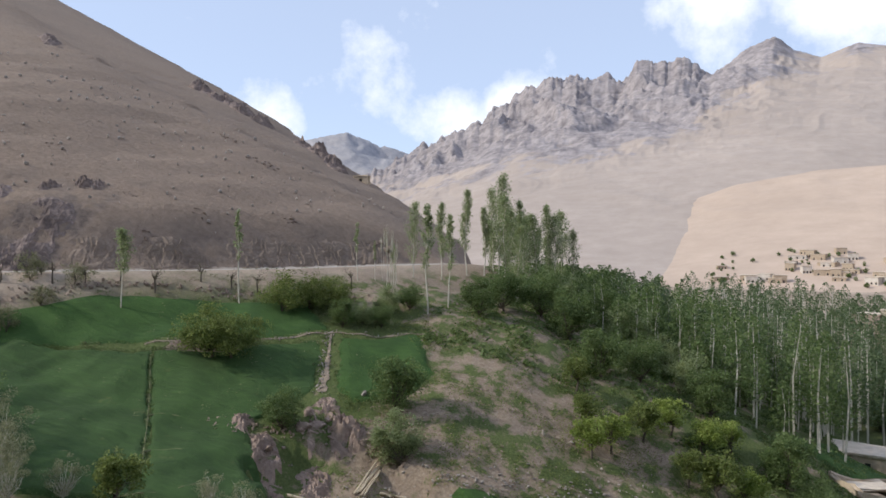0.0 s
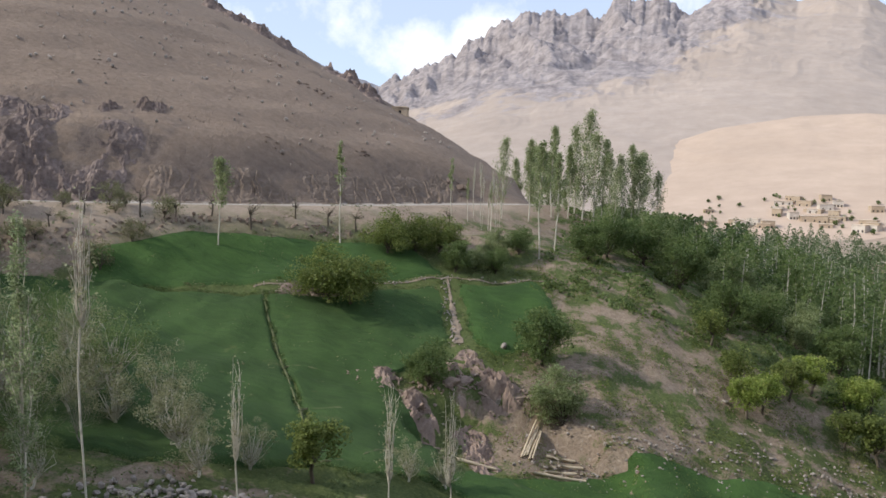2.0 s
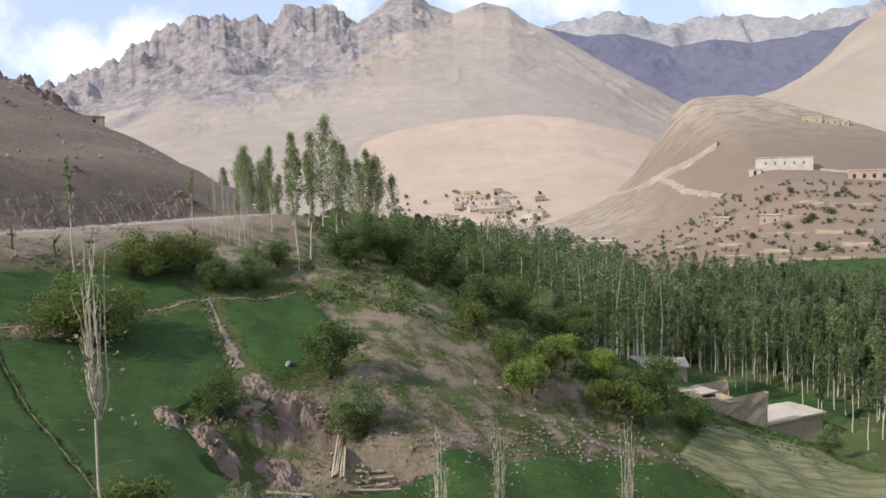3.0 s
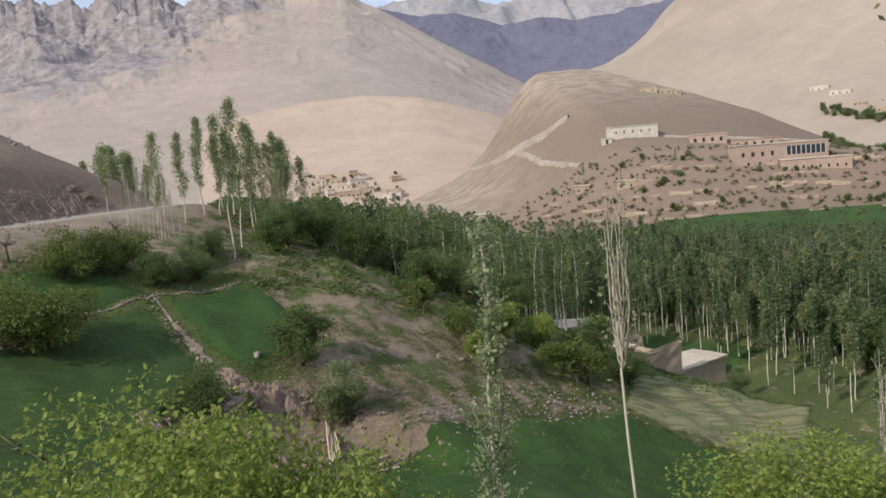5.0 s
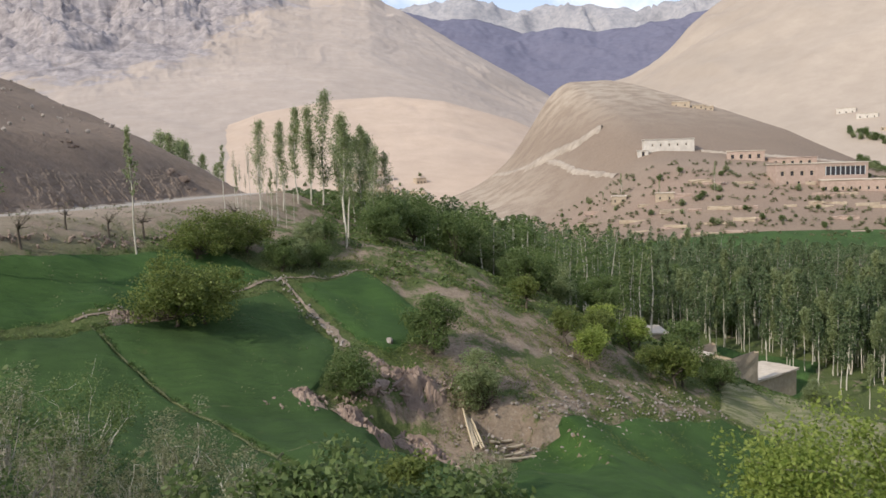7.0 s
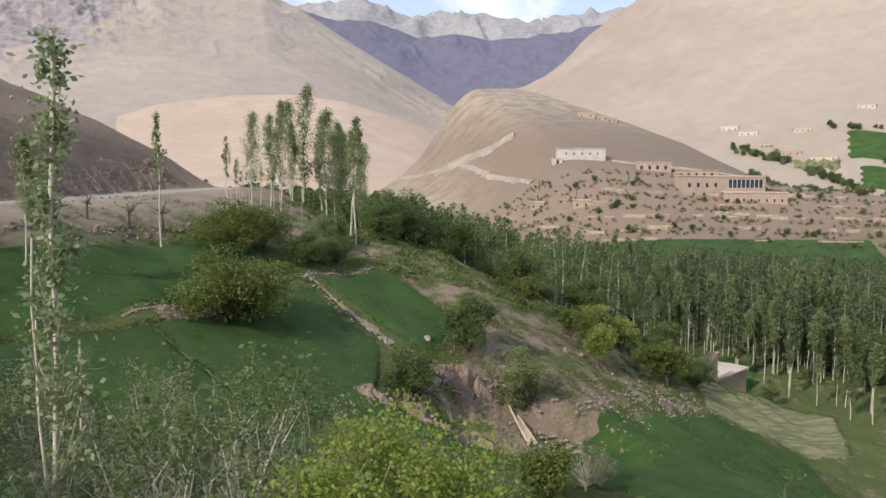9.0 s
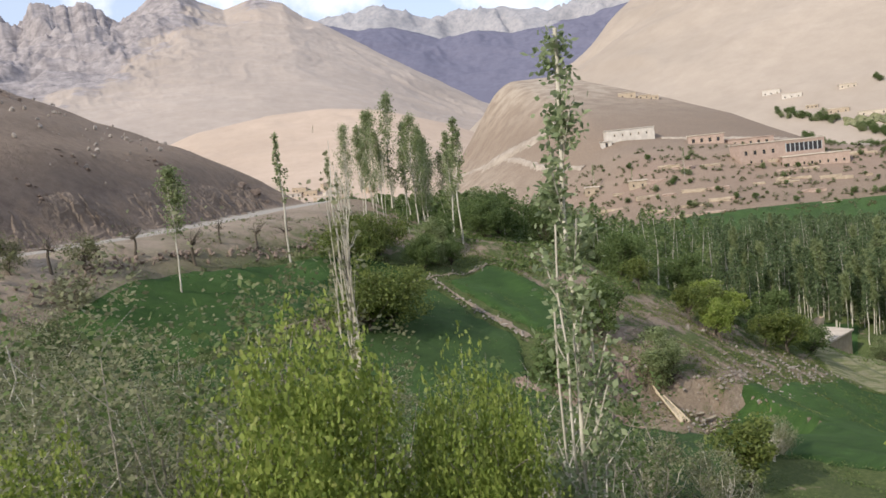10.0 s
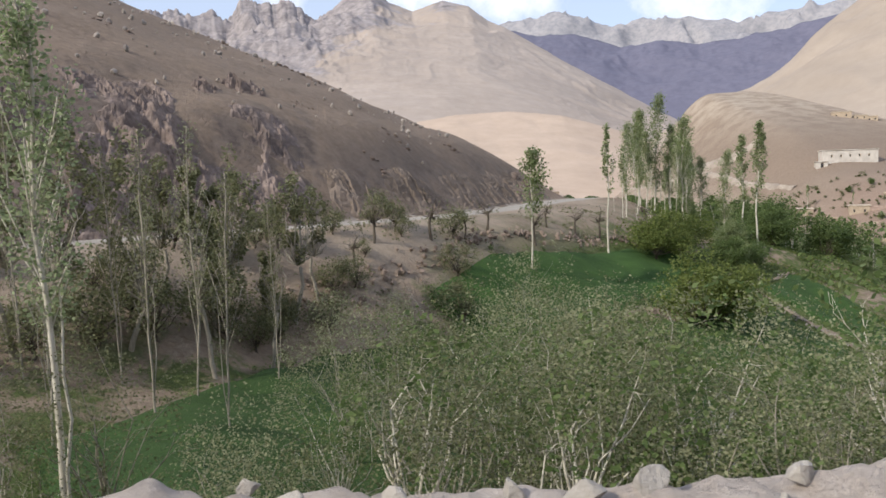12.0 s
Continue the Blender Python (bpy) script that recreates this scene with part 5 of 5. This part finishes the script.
crag("earth_bank", "eroded knoll of rosy earth below the footpath", [(-29.6, 65.3), (-27.8, 63.2), (-25.6, 61.9), (-23.0, 61.6)], 1.9, 1.05, 1.8, 790, PINK_EARTH, 110, 34, 1.0)
crag("earth_bank", "broken step of rosy earth in the hollow", [(-29.0, 59.6), (-26.6, 58.4), (-25.2, 55.4), (-24.6, 53.4)], 1.4, 0.5, 1.4, 800, PINK_EARTH, 100, 26, 1.0)
crag("earth_bank", "bare tan earth bank under the willow", [(-46.4, 65.8), (-44.0, 67.2), (-41.5, 68.9), (-39.6, 70.2)], 0.9, 0.4, 1.2, 810, BANK_SOIL, 80, 18, 1.0)
clods = [(x, y, q.uniform(0.03, 0.15) ** 1.1) for x, y in zip(q.uniform(-26, 3, 2400), q.uniform(55, 82, 2400)) if abs(y - 66 - 0.55 * (x + 12)) < 8.5 and waves(np.array(x), np.array(y), 6, 88) > -0.25]
rubble("slope_clods", "clods and small stones on the bare slope", clods, BANK_SOIL, 515)
for k, (x, y, s) in enumerate([(-25.8, 67.1, 0.5), (-25.2, 61.2, 0.4), (-10, 70.2, 0.35), (-30.8, 57.6, 0.3), (-7.5, 71, 0.3)]):
    ob = new("boulder", rock_mesh("boulder", 700 + k, s, STONE, 2))
    ob.location = (x, y, float(height(x, y)) + s * 0.3)
    tagged(ob, "rough pinkish boulder on the bank", "boulder", "boulders on the bank")
p_ = along_line([(-32.6, 75.4), (-31.3, 71.5), (-30.2, 68.5), (-29.4, 65.8)], 120)
q_ = along_line([(-48, 65.9), (-42, 69.6), (-36, 73.2), (-32.6, 75.4), (-28, 77.6), (-22, 80.5)], 200)
rubble("path_stones", "stones and clods along the footpath", [(*(p_[q.randint(120)] + q.normal(size=2) * 0.22 - (0.3, 0.1)), q.uniform(0.05, 0.17)) for k in range(110)] + [(*(q_[q.randint(200)] + q.normal(size=2) * 0.2), q.uniform(0.05, 0.16)) for k in range(130)], STONE, 511)
RIM = np.array(RIMS)
fringe = Shape(611)
pick = RIM[fringe.r.randint(len(RIM), size=2600)] + fringe.r.normal(size=(2600, 2)) * 0.16
pts = np.repeat(pick, 12, 0) + fringe.r.normal(size=(31200, 2)) * 0.12
fringe.leaves(np.column_stack([pts, height(pts[:, 0], pts[:, 1]) + fringe.r.uniform(0.1, 0.2, 31200)]), 0.1, -0.5)
tagged(new("field_margin", fringe.mesh("field_margin", LEAF_GULLY, False)), "ragged grass along the field margins", "grass", kind="stuff")

# the gravel shoulder that closes the near road off from the drop
bx = np.linspace(-86, -63.5, 900)
by = np.interp(bx, NEAR_X, NEAR_Y)
rows = []
for u, lift in ((2.2, 0.02), (2.7, 0.04), (3.1, 0.06), (3.4, 0.085), (3.6, 0.11), (3.8, 0.13), (3.95, 0.12), (4.05, 0.05), (4.3, -0.2), (5.4, -1.4)):
    vv = u / 0.96
    zz = -1.65 + np.minimum(0, (bx + 45) * 0.018)
    rows.append(np.stack([bx, by + vv + 0.12 * waves(bx, bx * 0 + u, 1.3, 71), zz + lift * (1 + 0.45 * waves(bx, bx * 0, 0.8, 72)) + 0.022 * waves(bx, bx * 0 + u, 0.34, 73) + 0.012 * waves(bx, bx * 0 + 3 * u, 0.13, 74) + 0.012 - 0.8 * step(-65.5, -63.5, bx)], -1))
tagged(mesh_object("gravel_berm", np.stack(rows, 0).reshape(-1, 3), grid_faces(900, 10), BERM), "crumbling gravel berm along the road edge", "berm", kind="structure")
q = np.random.RandomState(41)
crumbs = [(x, np.interp(x, NEAR_X, NEAR_Y) + q.uniform(2.4, 4.3), q.uniform(0.015, 0.06)) for x in q.uniform(-84, -64.5, 900)]
p_ = rubble("berm_crumbs", "loose gravel and clods on the road edge", crumbs, STONE_PALE, 513)
p_.location.z = 0.06
for k in range(46):
    x = -84 + 19.5 * (k + q.uniform(-0.4, 0.4)) / 46
    s = q.uniform(0.04, 0.13)
    ob = new("edge_stone", rock_mesh("edge_stone", 800 + k, s, STONE_PALE, 2))
    ob.matrix_basis = pose(x, np.interp(x, NEAR_X, NEAR_Y) + 3.95 + q.normal() * 0.1, -1.65 + min(0, (x + 45) * 0.018) + 0.12 + 0.3 * s, q.uniform(-20, 20), q.uniform(-20, 20), q.uniform(0, 360))
    tagged(ob, "pale loose stone set on the road edge", "stone", "stones on the road edge")
# ---- buildings ----
def box(bm, x0, x1, y0, y1, z0, z1):
    v = [bm.verts.new(p) for p in ((x0, y0, z0), (x1, y0, z0), (x1, y1, z0), (x0, y1, z0), (x0, y0, z1), (x1, y0, z1), (x1, y1, z1), (x0, y1, z1))]
    for f in ((0, 3, 2, 1), (4, 5, 6, 7), (0, 1, 5, 4), (1, 2, 6, 5), (2, 3, 7, 6), (3, 0, 4, 7)):
        bm.faces.new([v[i] for i in f])


def part(name, bm, material, parent, label=""):
    me = bpy.data.meshes.new(name)
    bm.to_mesh(me)
    bm.free()
    me.materials.append(material)
    ob = new(name, me)
    ob.parent = parent
    return tagged(ob, label)


def pierced(w, h, thick, holes):
    """A wall along x with its face at y = 0 and openings (x0, x1, z0, z1) right through it."""
    bm = bmesh.new()
    xs = sorted({-w / 2, w / 2, *(c for o in holes for c in o[:2])})
    zs = sorted({0.0, h, *(c for o in holes for c in o[2:])})
    for a, b in zip(xs, xs[1:]):
        for c, d in zip(zs, zs[1:]):
            mx, mz = (a + b) / 2, (c + d) / 2
            if not any(o[0] < mx < o[1] and o[2] < mz < o[3] for o in holes):
                box(bm, a, b, 0, thick, c, d)
    bmesh.ops.remove_doubles(bm, verts=bm.verts, dist=0.001)
    return bm


def worn(bm, amount, seed, cuts=3):
    """Soften the box edges of mud walls."""
    bmesh.ops.subdivide_edges(bm, edges=bm.edges, cuts=cuts, use_grid_fill=True)
    p = np.random.RandomState(seed)
    for v in bm.verts:
        v.co += Vector(p.normal(size=3)) * amount
    return bm


def house(name, label, x, y, turn, w, d, h, holes, wall=CLAY, roof=CLAY_ROOF, top=None, group="", frames=None, sink=0.4, base=None, eave=0.25):
    """A flat-roofed mud house: four walls, a roof slab with a low rim, near-black sheets for shade in the openings."""
    root = empty(name)
    if base is None:
        base = float(height(x, y)) - sink
    if top is not None:
        h = top - base
    root.matrix_basis = pose(x, y, base, 0, 0, turn)
    part("front_wall", pierced(w, h, 0.4, holes), wall, root)
    for s in (-1, 1):
        bm = bmesh.new()
        box(bm, s * w / 2 - (0.4 if s > 0 else 0), s * w / 2 + (0 if s > 0 else 0.4), 0.4, d - 0.4, 0, h)
        part("side_wall", worn(bm, 0.03, int(w * 10)), wall, root)
    bm = bmesh.new()
    box(bm, -w / 2, w / 2, d - 0.4, d, 0, h)
    part("back_wall", bm, wall, root)
    bm = bmesh.new()
    box(bm, -w / 2 - eave, w / 2 + eave, -eave, d + eave, h + 0.004, h + 0.3)
    part("roof", worn(bm, 0.04, int(w * 7)), roof, root)
    for n, (a, b, c, e) in enumerate(holes):
        bm = bmesh.new()
        for box_ in ((a, a + 0.12, c, e), (b - 0.12, b, c, e), (a + 0.12, b - 0.12, e - 0.12, e)):
            box(bm, box_[0], box_[1], 0.08, 0.18, box_[2], box_[3])
        kind = "door" if c < 0.2 else "window"
        fr = part(kind, bm, frames or WOOD, root)
        # near-black sheet across the opening paints in the room's shade
        bm = bmesh.new()
        box(bm, a + 0.12, b - 0.12, 0.2, 0.24, c, e - 0.12)
        part("pane", bm, SHADE_SHEET, fr, "dark sheet standing for the unlit room")
    return tagged(root, label, "house", group)


def rowof(n, w, z0, z1, size, start=None):
    g = w / n
    return [(-w / 2 + g * (k + 0.5) - size / 2, -w / 2 + g * (k + 0.5) + size / 2, z0, z1) for k in range(n)]


def facing(x, y, ex=-40.0, ey=9.0):
    return math.degrees(math.atan2(ex - x, y - ey))


# the mud hut by the stream: a roofed room and a broken-walled yard
house("mud_hut", "low mud hut with a flat pale clay roof", 33.1, 88.5, 15, 9.4, 5.0, 3.8, [], group="mud huts in the valley", base=-31.8)
yard = empty("mud_yard")
yard.matrix_basis = pose(22.6, 88.0, -28.4, 0, 0, 17)
for n, (a, b, c, d, hh) in enumerate([(-4.8, 5.0, -3, -2.5, 5.4), (-4.8, -4.3, -2.5, 3, 5.4), (-4.8, 5.0, 3, 3.5, 5.6), (0.2, 0.7, -2.5, 3, 5.2)]):
    bm = bmesh.new()
    box(bm, a, b, c, d, 0, hh)
    worn(bm, 0.07, 900 + n, 5)
    for v in bm.verts:
        if v.co.z > hh - 0.2:
            v.co.z -= 0.35 * abs(math.sin(v.co.x * 1.3 + v.co.y * 0.9)) + 0.24 * (v.co.x + 4.8)
    part("mud_wall", bm, CLAY, yard)
bm = bmesh.new()
box(bm, -4.9, 0.5, 0.3, 3.4, 4.3, 4.6)
part("half_roof", worn(bm, 0.06, 950), CLAY_ROOF, yard, "collapsed pale clay roof")
tagged(yard, "roofless mud yard with crumbling walls", "ruin", "mud huts in the valley")
house("mud_hut", "small mud hut with one doorway beside a green field", 22.0, 105.0, -22, 10.0, 5.5, 3.0, [(1.6, 2.5, 0.6, 2.3)], group="mud huts in the valley", sink=2.6)

# buildings on the far hill
house("white_house", "long whitewashed house on the brown hillside", 149.3, 267.6, -27, 19.0, 7, 4, rowof(5, 16, 5.6, 6.6, 0.7), WHITEWASH, WHITEWASH, top=9.7, base=1.6)
house("white_annex", "small white shed below the long house", 139.0, 270.0, -27, 4, 4, 3, [(-0.6, 0.6, 0.8, 2.7)], WHITEWASH, WHITEWASH, sink=1.0)
long_house = house("verandah_house", "large clay house with a dark pillared verandah", 169.0, 212.0, -24, 30, 9, 6,
                   [(1.0, 14.2, 4.0, 7.0)] + [(-13.5 + 3.2 * k, -12.2 + 3.2 * k, 4.2, 5.8) for k in range(4)] + rowof(7, 26, 1.2, 2.4, 1.0), PINK_CLAY, CLAY_ROOF, top=-1.2, base=-9.2)
for k in range(9):
    bm = bmesh.new()
    box(bm, 1.2 + 1.6 * k, 1.45 + 1.6 * k, 0.02, 0.3, 4.0, 7.0)
    part("pillar", bm, BLUE_FRAME, long_house, "blue-grey pillar")
house("lower_house", "long low clay building with a row of small windows", 172.5, 201.5, -40, 21, 6, 4, rowof(8, 20, 1.6, 2.7, 0.9), PINK_CLAY, CLAY_ROOF, top=-6.8, base=-11.5)
house("upper_house", "rosy clay house with dark windows", 164.6, 243.0, -40, 13, 6, 4, rowof(4, 12, 1.4, 3.0, 1.3), PINK_CLAY, CLAY_ROOF, sink=0.8)
house("upper_house", "half-built clay house on the slope", 176.0, 232.0, -40, 16, 6, 3.2, rowof(5, 14, 0.9, 2.3, 1.2), PINK_CLAY, PINK_CLAY, sink=1.2)
for x, y, w, h in ((219, 352, 9, 3.2), (226, 347, 6, 2.6), (230, 344, 5, 2.8)):
    house("ridge_house", "small stone house on the hill crest", x, y, -40, w, 5, h, rowof(2, w, 1.0, 2.0, 0.9), CLAY, CLAY_ROOF, group="houses on the crest", sink=0.8)
house("valley_house", "pale two-storey house among the trees", 60.0, 224.6, -24, 10.8, 5, 10.2, rowof(5, 10, 5.0, 6.2, 0.85) + rowof(5, 10, 7.6, 8.9, 0.85), CLAY_ROOF, CLAY_ROOF, base=-25.6)
house("valley_barn", "rosy mud barn beside the pale house", 51.4, 226.8, -24, 6.5, 5, 9.2, [(-1, 1, 0.0, 2.2)], PINK_CLAY, CLAY_ROOF, base=-25.6)
q = np.random.RandomState(51)
for bearing, r_, w, h, kind in ((46.6, 662, 13, 5.0, WHITEWASH), (47.8, 648, 14, 4.6, WHITEWASH), (51.2, 650, 12, 4.0, CLAY_ROOF), (55.0, 690, 13, 3.6, WHITEWASH), (50.4, 612, 14, 4.2, CLAY), (52.4, 602, 18, 4.0, CLAY_ROOF), (48.9, 625, 8, 3.4, CLAY), (57.4, 672, 12, 4, CLAY_ROOF)):
    x, y, z = surface("mountain_sand", bearing, r_)
    house("slope_house", "pale mud house on the sandy slope", x, y, facing(x, y) + q.normal() * 8, w, 6, h, rowof(3, w, 1.6, 2.8, 1.1), kind, CLAY_ROOF, group="houses on the far slope", base=z - 1.2)


def slope_field(name, b0, b1, r0, r1, material, label):
    """A crop patch on the far mountain foot, between two bearings."""
    v = []
    for i in range(16):
        for j in range(24):
            bb, rr = b0 + (b1 - b0) * j / 23, r0 + (r1 - r0) * i / 15
            bb, rr = bb + 0.12 * math.sin(i * 1.7), rr + 3 * math.sin(j * 0.9)
            x, y, z = surface("mountain_sand", bb, rr)
            v.append((x, y, z + (0.9 if 0 < i < 15 and 0 < j < 23 else -1.5)))
    return tagged(mesh_object(name, v, grid_faces(24, 16), material), label, "field", kind="structure")


slope_field("field_11", 54.3, 66, 552, 590, WHEAT_B, "green village field on the far slope")
slope_field("field_12", 53.6, 66, 600, 648, WHEAT_B, "green village field on the far slope")
slope_field("field_13", 50.6, 53.4, 586, 600, PLOUGH, "pale fallow field on the far slope")
for k in range(46):
    t = k / 46
    bearing, r_ = ((46.8 + 3.6 * t * 2, 622 - 26 * t * 2) if k < 23 else (51.4 + 3.2 * (t * 2 - 1), 584 - 34 * (t * 2 - 1)))
    x, y, z = surface("mountain_sand", bearing + q.normal() * 0.12, r_ + q.normal() * 3)
    ob = plant(ORCHARD[k % 3], x, y, q.uniform(0.6, 1.1), q.uniform(0, 360))
    ob.location.z = z
for k in range(40):
    x, y, z = surface("mountain_sand", q.uniform(52.5, 66), q.choice([548, 594, 655]) + q.normal() * 4)
    ob = plant(ORCHARD[k % 3], x, y, q.uniform(0.6, 1.2), q.uniform(0, 360))
    ob.location.z = z
for k in range(30):
    b = q.choice([7.6, 10.2, 11.6, 12.2, 13.2, 14.2, 15.2, 16.2, 17.2]) + q.normal() * 0.45
    x, y, z = surface("mountain_fan", b, q.uniform(478, 548))
    w = q.uniform(5, 11)
    house("village_house", "flat-roofed sand-coloured village house", x, y, facing(x, y) + q.normal() * 12, w, 6, q.uniform(2.8, 5.2), rowof(q.randint(2, 4), w, 1.0, 2.3, 1.1),
          CLAY if k % 3 else WHITEWASH, CLAY_ROOF, group="houses of the village", base=z - 0.8)
for k in range(44):
    b = q.uniform(7, 18)
    x, y, z = surface("mountain_fan", b, q.uniform(470, 560))
    ob = plant(ORCHARD[k % 3], x, y, q.uniform(0.25, 0.6), q.uniform(0, 360))
    ob.location.z = z
for k, (x, y) in enumerate(((-60.2, 154.0),)):
    house("hillside_hut", "crumbling stone hut on the shoulder of the hill", x, y, facing(x, y), 3.0, 2.4, 1.6, [(-0.4, 0.4, 0.4, 1.3)], CLAY, CLAY, group="huts on the hill", sink=0.7, eave=0.1)

# old terraces below the hill
for k in range(60):
    x = q.uniform(95, 205)
    y = 262 - 0.62 * (x - 105) + q.choice([-56, -45, -34, -23, -12]) + q.normal()
    w, h = q.uniform(2, 9), q.uniform(0.3, 1.0)
    bm = bmesh.new()
    box(bm, -w / 2, w / 2, -0.35, 0.35, -0.6, h)
    worn(bm, 0.08, 1000 + k, 3)
    me = bpy.data.meshes.new("terrace_wall")
    bm.to_mesh(me)
    bm.free()
    me.materials.append(CLAY if k % 2 else PINK_CLAY)
    ob = new("terrace_wall", me)
    ob.matrix_basis = pose(x, y, float(height(x, y)), 0, 0, -32 + q.normal() * 8)
    tagged(ob, "crumbled mud terrace wall among shrubs", "wall", "terrace walls below the hill")
for k in range(70):
    x = q.uniform(85, 215)
    y = 258 - 0.62 * (x - 105) + q.uniform(-58, 8)
    plant(ORCHARD[k % 3], x, y, q.uniform(0.2, 0.45), q.uniform(0, 360))
scrub = Shape(621)
for k in range(1000):
    x = scrub.r.uniform(80, 225)
    y = 262 - 0.62 * (x - 105) + scrub.r.choice([-60, -49, -38, -27, -16, -5, 8]) + scrub.r.normal() * 1.8
    s = scrub.r.uniform(0.2, 0.9)
    c = scrub.r.normal(size=(34, 3)) * s * 0.5
    c[:, 2] = np.abs(c[:, 2]) * 1.3
    scrub.leaves(c + (x, y, float(height(x, y)) + 0.2), 0.42)
tagged(new("terrace_scrub", scrub.mesh("terrace_scrub", LEAF_OLIVE, False)), "small dusty bushes on the old terraces", "scrub", kind="stuff")
for k, (x, y, s) in enumerate([(113, 246, 1.0), (119, 232, 0.7), (134, 223, 1.0), (108, 250, 0.6)]):
    plant(THIN[k % 2], x, y, s, k * 71)
for x, y, w in ((111.7, 245.4, 5), (119.5, 230, 6)):
    house("terrace_house", "small pale mud house among the terraces", x, y, facing(x, y), w, 4, 3.0, rowof(2, w, 1.0, 2.0, 0.8), CLAY, CLAY_ROOF, group="houses on the terraces", sink=0.6)
for k in range(40):
    x, y = 244 - 0.55 * k + q.normal() * 1.5, 262 - 1.25 * k + q.normal() * 2
    plant(ORCHARD[k % 3], x, y, q.uniform(0.4, 0.8), q.uniform(0, 360))

# felled poles and logs in the hollow
for k in range(5):
    a = np.array((-22.9 + 0.2 * k, 57.3 + 0.16 * (k % 3)))
    b = np.array((-22.25 + 0.11 * k, 60.9 - 0.14 * k))
    s = Shape(1200 + k)
    za, zb = float(height(*a)) + 0.12, float(height(*b)) + 0.25
    s.tube(bend(s.r, (*a, za), (*b, max(zb, za + 1.2)), 6, 0.02), np.linspace(0.085, 0.06, 6), 7)
    tagged(new("pole", s.mesh("pole", WOOD)), "peeled pale poplar pole leaning on the bank", "pole", "poles in the hollow")
for k, (x0, y0, x1, y1) in enumerate([(-22.6, 55.6, -18.2, 57.2), (-21.5, 56.4, -18.4, 57.9), (-21.0, 57.6, -18.6, 58.6), (-21.2, 58.5, -19.2, 59.2), (-27.2, 54.6, -24.4, 55.2)]):
    s = Shape(1300 + k)
    s.tube(bend(s.r, (x0, y0, float(height(x0, y0)) + 0.12), (x1, y1, float(height(x1, y1)) + 0.14), 6, 0.03), np.linspace(0.13, 0.10, 6), 7)
    tagged(new("log", s.mesh("log", WOOD)), "weathered log lying in the hollow", "log", "logs in the hollow")
